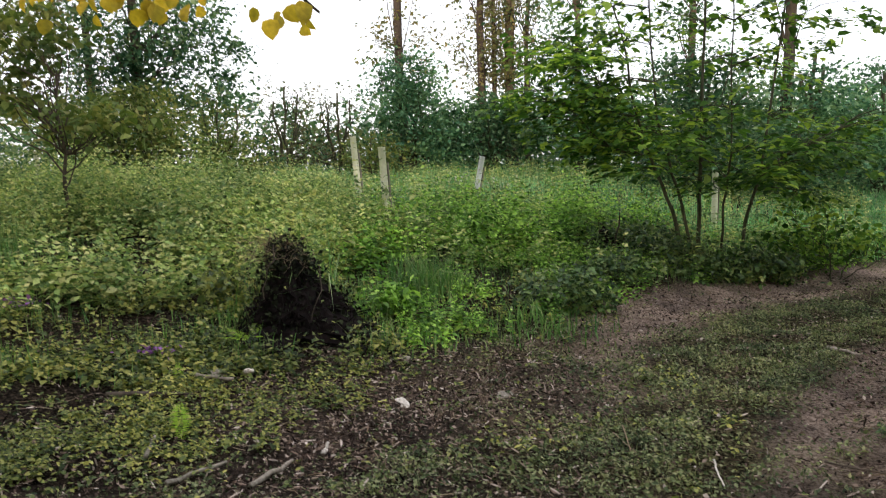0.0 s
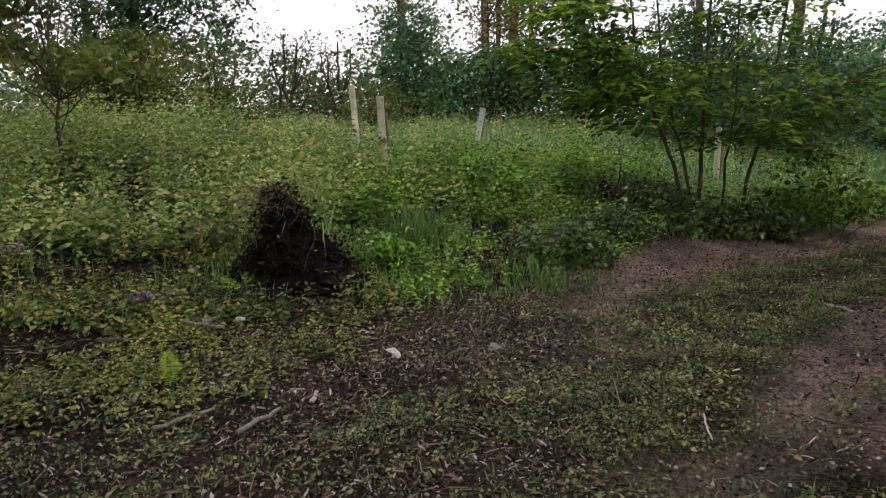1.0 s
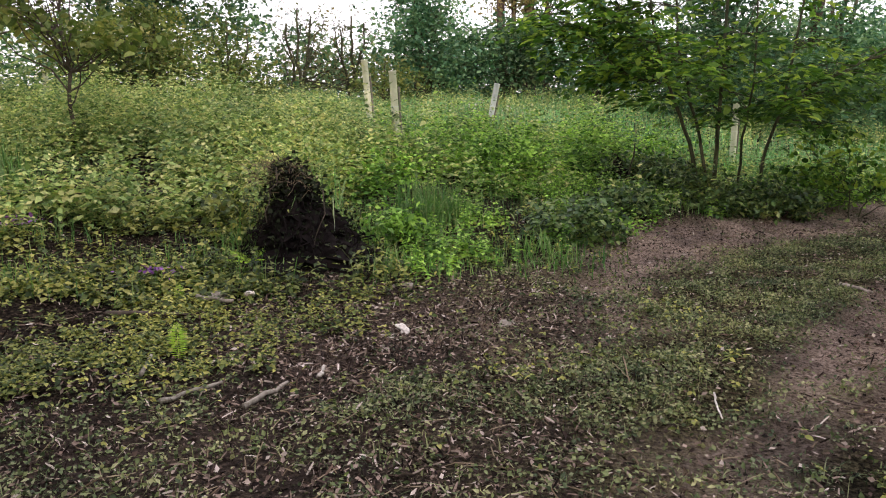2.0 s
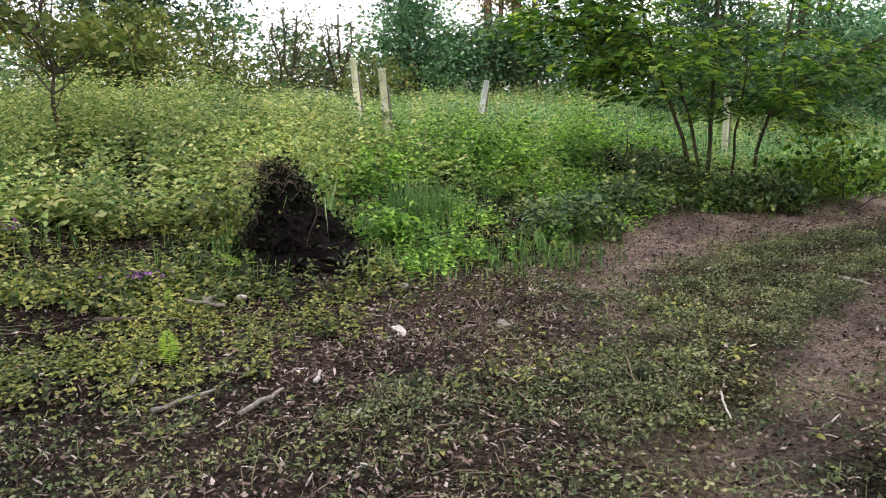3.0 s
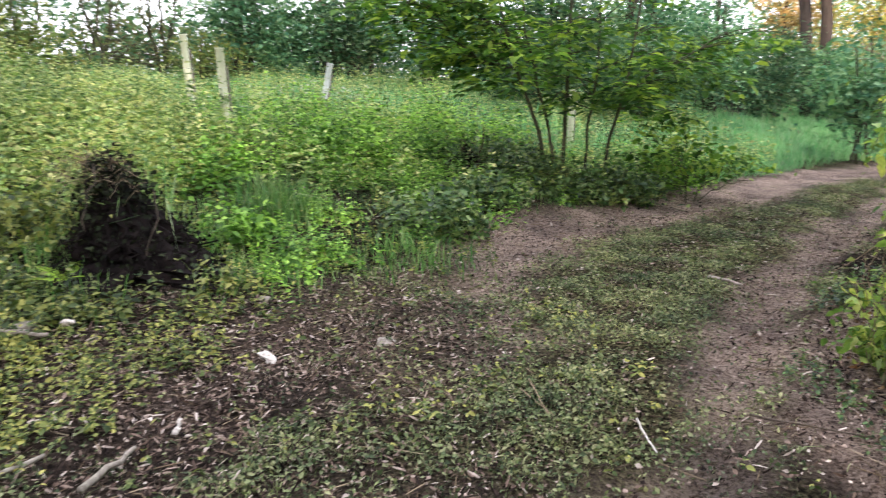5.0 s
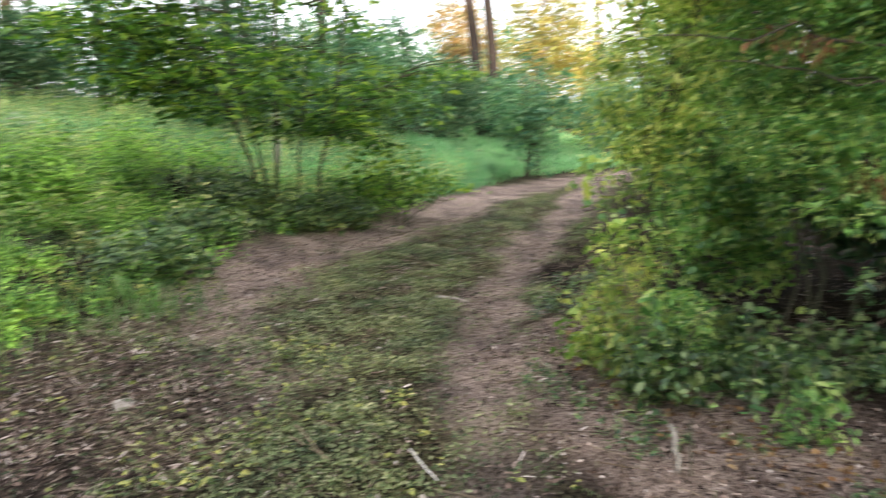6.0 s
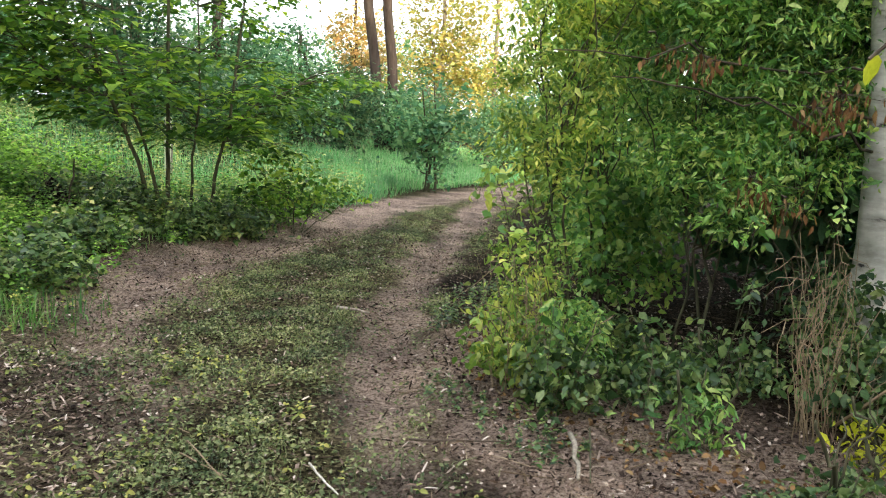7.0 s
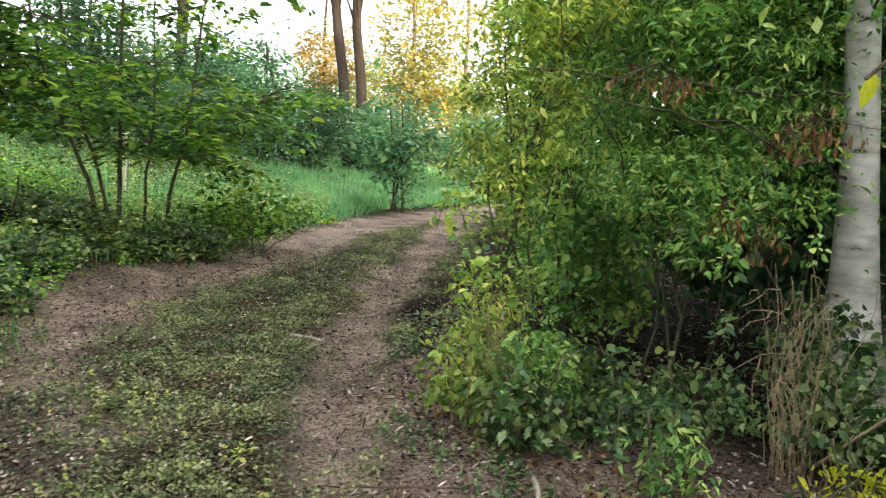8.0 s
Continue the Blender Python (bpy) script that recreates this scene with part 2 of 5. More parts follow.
RUST = leaf_material("rusty_leaves", [(0.389, 0.252, 0.120), (0.508, 0.357, 0.168), (0.568, 0.462, 0.240), (0.299, 0.273, 0.144)], 0.35, 0.7, 0.6, gain=(1.2, 1.2, 1.2))
YELLOW = leaf_material("yellow_leaves", [(0.374, 0.338, 0.020), (0.462, 0.390, 0.020), (0.506, 0.364, 0.030), (0.264, 0.286, 0.030)], 0.45, 0.45, 4.0, gain=(1.2, 1.2, 1.2))
FERN = leaf_material("fern_green", [(0.3240, 0.4537, 0.0500), (0.4050, 0.5225, 0.0600)], 0.4, 0.5)
LIME = leaf_material("lime_yellow_leaf", [(0.36, 0.38, 0.03), (0.40, 0.42, 0.04)], 0.45, 0.45, 4.0, gain=(1.2, 1.2, 1.2))
DEAD = leaf_material("dead_leaves", [(0.085, 0.041, 0.017), (0.145, 0.075, 0.033), (0.212, 0.120, 0.055), (0.272, 0.180, 0.094)], 0.2, 0.8, 3.0, gain=(1.2, 1.2, 1.2))
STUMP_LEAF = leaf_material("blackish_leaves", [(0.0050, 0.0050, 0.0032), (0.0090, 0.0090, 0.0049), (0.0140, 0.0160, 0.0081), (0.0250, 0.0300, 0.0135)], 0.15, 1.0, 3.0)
LITTER = mottled("leaf_litter_pieces", [(0.05, (0.010, 0.007, 0.006)), (0.36, (0.045, 0.031, 0.024)), (0.62, (0.160, 0.110, 0.082)), (0.88, (0.34, 0.26, 0.205)), (0.99, (0.56, 0.48, 0.41))], 40.0, 0.85, 0.3, True)
STRAW = mottled("dry_straw", [(0.1, (0.12, 0.085, 0.05)), (0.5, (0.22, 0.16, 0.10)), (0.9, (0.36, 0.29, 0.19))], 30.0, 0.75, 0.2, True)
BARK = bark_material("dark_bark", (0.035, 0.028, 0.022), (0.12, 0.095, 0.075))
PINE_BARK = bark_material("reddish_bark", (0.030, 0.023, 0.021), (0.085, 0.068, 0.062), 9.0)
STEM = bark_material("bush_bark", (0.028, 0.029, 0.018), (0.13, 0.125, 0.080), 30.0)
OLD_WOOD = bark_material("weathered_wood", (0.12, 0.10, 0.085), (0.40, 0.36, 0.31), 40.0, (1, 1, 0.15), 0.5)
PALE_WOOD = mottled("bleached_wood", [(0.3, (0.30, 0.26, 0.21)), (0.55, (0.62, 0.57, 0.50)), (0.75, (0.78, 0.74, 0.68))], 45.0, 0.8, 0.6)
# Near-black tone for the stump cores and thin roots.
ROOT = mottled("near_black_wood", [(0.3, (0.004, 0.003, 0.003)), (0.6, (0.012, 0.009, 0.008)), (0.8, (0.035, 0.026, 0.022))], 14.0, 1.0, 1.0)
TUBE = mottled("cream_plastic", [(0.25, (0.50, 0.50, 0.33)), (0.6, (0.66, 0.66, 0.46)), (0.85, (0.72, 0.72, 0.55))], 9.0, 0.55, 0.15)
TUBE_GREY = mottled("whitish_plastic", [(0.25, (0.50, 0.53, 0.50)), (0.6, (0.68, 0.70, 0.66)), (0.85, (0.75, 0.76, 0.72))], 9.0, 0.55, 0.15)
PURPLE = leaf_material("purple_petals", [(0.28, 0.10, 0.34), (0.36, 0.14, 0.42), (0.20, 0.07, 0.26)], 0.3, 0.6)


def birch_material():
    m, n, l, p = material("birch_bark")
    a = noise_of(n, l, 3.4, 6.0, 0.62, (1, 1, 3.2))
    r = ramp_of(n, [(0.33, (0.03, 0.026, 0.024)), (0.38, (0.42, 0.39, 0.35)), (0.55, (0.66, 0.63, 0.58)), (0.75, (0.78, 0.76, 0.72))])
    l.new(a.outputs[0], r.inputs[0])
    b = noise_of(n, l, 3.0, 4.0)
    r2 = ramp_of(n, [(0.32, (0.45, 0.47, 0.42)), (0.6, (1.0, 1.0, 1.0))])
    l.new(b.outputs[0], r2.inputs[0])
    l.new(mix_of(n, l, "MULTIPLY", 1.0, r.outputs[0], r2.outputs[0]), p.inputs["Base Color"])
    p.inputs["Roughness"].default_value = 0.7
    bp = n.new("ShaderNodeBump")
    bp.inputs["Strength"].default_value, bp.inputs["Distance"].default_value = 0.5, 0.01
    l.new(a.outputs[0], bp.inputs["Height"])
    l.new(bp.outputs[0], p.inputs["Normal"])
    return m


BIRCH = birch_material()


# ---- mesh tools ----
def mesh_object(name, verts, faces, mat, parent=None, label="", smooth_shade=False):
    me = bpy.data.meshes.new(name)
    verts = np.asarray(verts, np.float32)
    if isinstance(faces, np.ndarray):
        k = faces.shape[1]
        me.vertices.add(len(verts))
        me.vertices.foreach_set("co", verts.ravel())
        me.loops.add(faces.size)
        me.loops.foreach_set("vertex_index", faces.astype(np.int32).ravel())
        me.polygons.add(len(faces))
        me.polygons.foreach_set("loop_start", np.arange(0, faces.size, k, dtype=np.int32))
        me.update(calc_edges=True)
        me.validate()
    else:
        me.from_pydata(verts.tolist(), [], faces)
    if smooth_shade:
        me.polygons.foreach_set("use_smooth", np.ones(len(me.polygons), bool))
    me.materials.append(mat)
    ob = new(name, me)
    if parent is not None:
        ob.parent = parent
        if label:
            ob["label"] = label
    return ob


def unit(v):
    return v / np.maximum(np.linalg.norm(v, axis=-1, keepdims=True), 1e-9)


OVAL = np.array([(0, 0, 0), (-0.30, 0.28, 0.10), (-0.24, 0.68, 0.08), (0, 1.0, -0.06), (0.24, 0.68, 0.08), (0.30, 0.28, 0.10), (0, 0.45, 0.0)])
OVAL_F = np.array([(0, 6, 1), (1, 6, 2), (2, 6, 3), (3, 6, 4), (4, 6, 5), (5, 6, 0)])
ROUND = np.array([(0, 0, 0), (-0.36, 0.10, 0.06), (-0.46, 0.42, 0.10), (-0.30, 0.74, 0.06), (0, 1.0, -0.08), (0.30, 0.74, 0.06), (0.46, 0.42, 0.10), (0.36, 0.10, 0.06), (0, 0.4, 0)])
ROUND_F = np.array([(i, 8, (i + 1) % 8) for i in range(8)])
KITE = np.array([(0, 0, 0), (-0.30, 0.42, 0.09), (0, 1.0, -0.04), (0.30, 0.42, 0.09)])
KITE_F = np.array([(0, 2, 1), (0, 3, 2)])
SLIVER = np.array([(0, 0, 0), (-0.085, 0.35, 0.02), (0, 1.0, -0.05), (0.085, 0.35, 0.02)])
SHRED = np.array([(-0.06, 0, 0), (0.06, 0.02, 0.01), (0.09, 0.5, 0.05), (0.03, 1.0, 0.0), (-0.05, 0.95, 0.02), (-0.09, 0.45, 0.04)])
SHRED_F = np.array([(0, 1, 2), (0, 2, 5), (5, 2, 3), (5, 3, 4)])
LANCE = np.array([(0, 0, 0), (-0.19, 0.36, 0.07), (-0.12, 0.70, 0.03), (0, 1.0, -0.10), (0.12, 0.70, 0.03), (0.19, 0.36, 0.07)])
LANCE_F = np.array([(0, 3, 2), (0, 2, 1), (0, 4, 3), (0, 5, 4)])
SHAPES = {"shred": (SHRED, SHRED_F), "lance": (LANCE, LANCE_F), "sliver": (SLIVER, KITE_F), "oval": (OVAL, OVAL_F), "round": (ROUND, ROUND_F), "kite": (KITE, KITE_F)}


def leaves(centres, along, normal, size, shape="kite"):
    """Vertices and triangles of one leaf at each centre, pointing along, facing normal."""
    pts, tri = SHAPES[shape]
    a = unit(along)
    side = unit(np.cross(a, normal))
    nn = np.cross(side, a)
    s = np.asarray(size)[:, None, None]
    v = centres[:, None, :] + s * (pts[None, :, 0:1] * side[:, None] + pts[None, :, 1:2] * a[:, None] + pts[None, :, 2:3] * nn[:, None])
    f = tri[None] + (np.arange(len(centres)) * len(pts))[:, None, None]
    return v.reshape(-1, 3), f.reshape(-1, 3)


def leaf_cloud(name, centres, size, mat, parent=None, label="", shape="kite", up=0.6, spread=0.35, droop=0.2, outward=None, rng=None):
    """A mass of leaves at the given places: mostly facing up, tips hanging a little."""
    rng = rng or RNG
    n = len(centres)
    along = rng.normal(size=(n, 3)) * (1, 1, 0.45)
    if outward is not None:
        along = unit(along) + 0.8 * outward
    along[:, 2] -= droop
    nrm = rng.normal(size=(n, 3)) * 0.7 + (0, 0, up * 2)
    sz = size * np.exp(np.clip(rng.normal(size=n) * spread, -0.9, 0.55))
    v, f = leaves(centres, along, nrm, sz, shape)
    return mesh_object(name, v, f, mat, parent, label)


def tubes(paths, sides=6):
    """Tapered round limbs along paths: each a list of (point, radius)."""
    verts, faces = [], []
    for path in paths:
        pts = np.array([p for p, _ in path], float)
        rad = [r for _, r in path]
        base = len(verts)
        for i, p in enumerate(pts):
            d = unit(pts[min(i + 1, len(pts) - 1)] - pts[max(i - 1, 0)])
            ref = np.array((1.0, 0, 0)) if abs(d[2]) > 0.8 else np.array((0, 0, 1.0))
            u = unit(np.cross(d, ref))
            w = np.cross(d, u)
            for k in range(sides):
                a = 2 * math.pi * k / sides
                verts.append(p + rad[i] * (math.cos(a) * u + math.sin(a) * w))
        for i in range(len(pts) - 1):
            for k in range(sides):
                q = (k + 1) % sides
                faces.append((base + i * sides + k, base + i * sides + q, base + (i + 1) * sides + q, base + (i + 1) * sides + k))
        faces.append(tuple(base + k for k in reversed(range(sides))))
        faces.append(tuple(base + (len(pts) - 1) * sides + k for k in range(sides)))
    return np.array(verts), faces


def wavy(a, b, r0, r1, steps, wobble, rng, sag=0.0):
    """A crooked limb from a to b."""
    a, b = np.array(a, float), np.array(b, float)
    off = np.zeros(3)
    out = []
    for i in range(steps + 1):
        t = i / steps
        if 0 < i < steps:
            off = off * 0.6 + rng.normal(size=3) * wobble
        p = a + (b - a) * t + off * math.sin(math.pi * t) + np.array((0, 0, sag)) * math.sin(math.pi * t)
        out.append((p, r0 + (r1 - r0) * t))
    return out


def thing(name, x, y, z, label, category, group="", kind=""):
    ob = new(name)
    ob.location = (x, y, z)
    return tagged(ob, label, category, group, kind)


def ground_z(x, y):
    return float(height(np.array([x]), np.array([y]))[0])


def in_ellipsoid(n, centre, radii, rng, shell=0.35):
    """Points in an ellipsoid, more of them towards its skin."""
    d = unit(rng.normal(size=(n, 3)))
    r = (shell + (1 - shell) * rng.random((n, 1))) ** 0.6
    return np.array(centre) + d * r * np.array(radii)


def clumps(centres, per, sigma, rng, flat=0.6):
    """Points scattered in clumps round each centre."""
    n = len(centres)
    s = sigma * np.exp(rng.normal(size=(n, 1, 1)) * 0.35)
    p = centres[:, None, :] + rng.normal(size=(n, per, 3)) * s * (1, 1, flat)
    return p.reshape(-1, 3)


# ---- ground: one sheet to the horizon ----
def spread_axis(lo, hi, step, far):
    core = list(np.arange(lo, hi + 1e-6, step))
    d, out = step, []
    v = hi
    while v < far:
        d *= 1.35
        v += d
        out.append(v)
    d, back = step, []
    v = lo
    while v > -far:
        d *= 1.35
        v -= d
        back.append(v)
    return np.array(back[::-1] + core + out)


def build_ground():
    xs, ys = spread_axis(-6.0, 9.0, 0.045, 900.0), spread_axis(-1.0, 13.0, 0.045, 900.0)
    gx, gy = np.meshgrid(xs, ys)
    gz = height(gx, gy)
    n = len(xs)
    i, j = np.meshgrid(np.arange(n - 1), np.arange(len(ys) - 1))
    a = (j * n + i).ravel()
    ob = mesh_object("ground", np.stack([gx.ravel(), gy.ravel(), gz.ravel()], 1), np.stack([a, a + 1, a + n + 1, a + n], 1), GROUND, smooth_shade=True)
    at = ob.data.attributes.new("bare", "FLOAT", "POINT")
    # Bareness is cut at low x, so more of the near-black shade colour shows.
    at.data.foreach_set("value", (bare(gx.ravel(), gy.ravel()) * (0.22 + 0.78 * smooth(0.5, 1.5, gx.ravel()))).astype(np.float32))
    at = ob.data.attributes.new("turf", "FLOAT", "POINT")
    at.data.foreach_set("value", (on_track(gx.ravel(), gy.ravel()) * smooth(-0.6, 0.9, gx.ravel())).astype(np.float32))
    tagged(ob, "brown soil and moss of a track below a low bank, plant gaps darkened as shade", "ground", kind="structure")


build_ground()


# ---- trees ----
def tree(name, x, y, top, trunk_r, crowns, leaf_mat, leaf_size, clump_n, per, label, bark=BARK, sigma=0.35, lean=(0, 0), trunk_top=None, seed=0,
         category="tree", group="", shape="kite", flat=0.6, branch_r=0.03, stems=None, foot=None, limb_n=9, up=0.6, droop=0.35):
    """A tree: tapered trunk or stems, limbs to each clump of leaves, and a loose crown.
    crowns: ellipsoids (dx, dy, z, rx, ry, rz) about the foot."""
    rng = np.random.default_rng(1000 + seed)
    z0 = ground_z(x, y) - 0.05
    root = thing(name, x, y, z0, label, category, group)
    tops = []
    for dx, dy, tt, r0 in stems or [(lean[0], lean[1], (trunk_top or top), trunk_r)]:
        at = rng.normal(size=2) * (0.07 if stems else 0.0) + (foot or (0, 0))
        path = wavy((at[0], at[1], 0), (dx, dy, tt), r0, r0 * 0.45, 9, (0.04 if stems else 0.02) * tt ** 0.5, rng)
        if not stems:
            path[0] = (path[0][0], r0 * 1.35)
        v, f = tubes([path], 9)
        mesh_object("trunk" if not stems else "stem", v, f, bark, root, smooth_shade=True)
        tops.append(path)
    pts, limbs = [], []
    total = sum(c[3] * c[4] * c[5] for c in crowns)
    for c in crowns:
        k = max(3, int(clump_n * c[3] * c[4] * c[5] / total))
        cc = in_ellipsoid(k, c[:3], c[3:], rng)
        cc = cc[cc[:, 2] > 0.08]
        pts.append(cc)
        for p in cc[:: max(1, len(cc) // limb_n)]:
            path = min(tops, key=lambda s: min(math.hypot(q[0][0] - p[0], q[0][1] - p[1]) + 0.7 * abs(q[0][2] - 0.7 * p[2]) for q in s))
            zs = np.array([q[0][2] for q in path])
            m = int(np.clip(np.searchsorted(zs, p[2] * rng.uniform(0.42, 0.8)), 1, len(path) - 1))
            limbs.append(wavy(path[m][0], p, min(branch_r, path[m][1] * 0.7), 0.004, 4, 0.05, rng, -0.05))
    for limb in limbs:
        v, f = tubes([limb], 5)
        mesh_object("branch", v, f, bark, root)
    cl = clumps(np.concatenate(pts), per, sigma, rng, flat)
    cl = cl[cl[:, 2] > 0.05]
    leaf_cloud("crown", cl, leaf_size, leaf_mat, root, shape=shape, rng=rng, up=up, droop=droop)["kind"] = "stuff"
    return root


# The big bush by the track: bare stems from one stool, leaves in flat, drooping sprays.
def spray_bush(x, y, stems, sprays, leaf_mat, size, label, seed, low=1.1):
    """stems: lists of (dx, dy, z, radius) from the foot up. sprays: how many leafy side limbs."""
    rng = np.random.default_rng(seed)
    z0 = ground_z(x, y) - 0.05
    root = thing("bush", x, y, z0, label, "bush")
    paths = []
    for st in stems:
        pts = np.array([p[:3] for p in st], float)
        rad = [p[3] for p in st]
        path = []
        for i in range(len(pts) - 1):
            path += wavy(pts[i], pts[i + 1], rad[i], rad[i + 1], 5, 0.018, rng)[:-1]
        path.append((pts[-1], rad[-1]))
        v, f = tubes([path], 8)
        mesh_object("stem", v, f, STEM, root, smooth_shade=True)
        paths.append(path)
    for k in range(sprays):
        path = paths[k % len(paths)]
        up = [q for q in path if q[0][2] > low]
        p = up[int(len(up) * rng.random() ** 0.75)][0]
        out = np.array((p[0], p[1]))
        a = math.atan2(out[1], out[0]) + rng.normal() * 1.1 if np.hypot(*out) > 0.3 else rng.uniform(0, 2 * math.pi)
        ln = rng.uniform(0.45, 1.25)
        d = np.array((math.cos(a), math.sin(a), rng.uniform(-0.15, 0.30)))
        limb = wavy(p, p + d * ln, 0.008, 0.002, 5, 0.03, rng, 0.06)
        v, f = tubes([limb], 5)
        br = mesh_object("branch", v, f, STEM, root)
        n = int(40 * ln)
        t = rng.uniform(0.15, 1.08, n) ** 0.8
        side = np.array((-d[1], d[0], 0.0))
        w = rng.normal(size=n) * (0.07 + 0.20 * np.sin(np.pi * np.clip(t, 0, 1)))
        c = p + d * ln * t[:, None] + side * w[:, None] + np.stack([np.zeros(n), np.zeros(n), 0.06 * np.sin(np.pi * t) + rng.normal(size=n) * 0.025 - 0.25 * np.abs(w) - 0.10 * t * t], 1)
        al = side * np.sign(w)[:, None] + d * 0.6 + rng.normal(size=(n, 3)) * 0.3 - (0, 0, 0.25)
        nr = np.array((0, 0, 1.0)) + rng.normal(size=(n, 3)) * 0.28
        v, f = leaves(c, al, nr, size * np.exp(rng.normal(size=n) * 0.25), "oval")
        mesh_object("leaf_spray", v, f, leaf_mat, br)["kind"] = "stuff"


spray_bush(3.24, 8.75, [[(0.02, 0, 0, 0.030), (-0.22, 0.05, 0.85, 0.024), (-0.55, 0.1, 1.7, 0.019), (-0.95, 0.15, 3.4, 0.010)],
                        [(0.06, 0.02, 0, 0.026), (-0.08, 0.1, 0.9, 0.020), (-0.38, 0.2, 2.0, 0.015), (-0.5, 0.3, 4.4, 0.008)],
                        [(0.08, 0, 0, 0.030), (0.10, 0.0, 1.0, 0.026), (0.14, 0.05, 2.2, 0.020), (0.22, 0.1, 4.6, 0.010)],
                        [(-0.52, 0.1, 1.55, 0.014), (-0.95, 0.0, 1.62, 0.011), (-1.45, -0.1, 2.05, 0.007), (-1.75, -0.1, 2.35, 0.004)],
                        [(-0.55, 0.1, 1.72, 0.012), (-0.95, 0.2, 2.2, 0.009), (-1.3, 0.2, 2.9, 0.005)]], 150, BUSH, 0.105,
           "wide many-stemmed bush with broad green leaves beside the track", 1, 1.2)
spray_bush(3.66, 8.8, [[(0.0, 0.05, 0, 0.020), (0.02, 0.05, 0.8, 0.017), (0.12, 0.05, 1.6, 0.013), (0.15, 0.1, 4.4, 0.007)],
                       [(0.12, 0, 0, 0.026), (0.28, 0.0, 0.7, 0.022), (0.48, 0.0, 1.4, 0.018), (0.90, 0.05, 4.4, 0.009)],
                       [(0.40, 0.0, 1.2, 0.013), (0.85, -0.1, 1.65, 0.010), (1.5, -0.1, 1.95, 0.005)]], 92, BUSH, 0.105,
           "many-stemmed bush with broad green leaves beside the track", 12, 1.05)
# Its leafy foot: the bush's shade is put into the first one's dark leaves.
tree("low_bush", 3.75, 8.45, 0.8, 0.012, [(-0.1, 0, 0.25, 0.6, 0.32, 0.25)], UNDER, 0.06, 64, 22, "low bramble growth at the foot of the bush, shade put into dark leaves",
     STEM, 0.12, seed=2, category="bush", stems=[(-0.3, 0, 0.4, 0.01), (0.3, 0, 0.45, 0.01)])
tree("low_bush", 5.1, 8.7, 1.0, 0.012, [(-0.2, 0, 0.62, 0.75, 0.4, 0.20), (0.6, 0.1, 0.50, 0.55, 0.35, 0.16), (-0.3, 0, 0.95, 0.5, 0.3, 0.12)], BUSH, 0.075, 70, 14, "young bush with spreading green leaves near the track",
     STEM, 0.13, seed=3, category="bush", shape="oval", flat=0.25, stems=[(-0.2, 0, 0.7, 0.010), (0.35, 0, 0.75, 0.009), (0.9, 0.1, 0.55, 0.008)])
# Shrub where the track bends, with the meadow behind.
tree("shrub", 10.75, 12.45, 2.6, 0.03, [(0, 0, 1.7, 0.85, 0.8, 0.85), (0, 0, 0.8, 0.55, 0.5, 0.6), (-0.5, 0.1, 1.5, 0.5, 0.5, 0.5)], BLUE_TREE, 0.12, 90, 26,
     "slender grey-green shrub standing at the bend of the track", STEM, 0.2, seed=4, category="shrub", stems=[(-0.3, 0, 2.2, 0.03), (0.1, 0.1, 2.4, 0.03), (0.35, -0.1, 2.0, 0.025)])
# Twin pines.
for k, (dx, tx, s) in enumerate(((-0.16, -1.5, 5), (0.14, -1.05, 6))):
    tree("pine_tree", 15.35 + dx, 19.5 - dx, 13.0, 0.185, [(tx, 0.4, 11.5, 2.2, 2.2, 1.6), (tx * 0.6, 0.2, 7.5, 1.2, 1.2, 1.0)], BROWN_TREE, 0.25, 60, 22,
         "tall reddish-barked pine standing beside its twin", PINE_BARK, 0.5, lean=(tx, 0.4), seed=s, group="twin pines", branch_r=0.05)
# Sunlit golden and rusty trees beyond the meadow.
tree("golden_tree", 17.9, 20.0, 9.0, 0.1, [(0.2, 0, 5.4, 1.5, 1.5, 3.2), (0.4, 0.6, 2.4, 1.4, 1.4, 1.4), (-0.7, 0.8, 3.0, 0.7, 0.7, 1.3)], GOLD, 0.14, 250, 34,
     "golden-leaved birch lit by the low sun", OLD_WOOD, 0.4, seed=7)
tree("golden_tree", 19.6, 19.2, 9.0, 0.1, [(0, 0, 4.8, 1.9, 1.9, 3.4), (-0.2, 0.2, 2.0, 1.6, 1.5, 1.4)], GOLD, 0.14, 180, 34,
     "golden-leaved birch lit by the low sun", OLD_WOOD, 0.4, seed=8)
tree("rusty_tree", 17.4, 24.2, 6.2, 0.09, [(0, 0, 3.5, 1.2, 1.2, 1.2), (0.6, 0, 2.4, 1.0, 1.0, 1.0)], RUST, 0.14, 120, 30, "rust-leaved tree lit by the low sun", BARK, 0.35, seed=9)

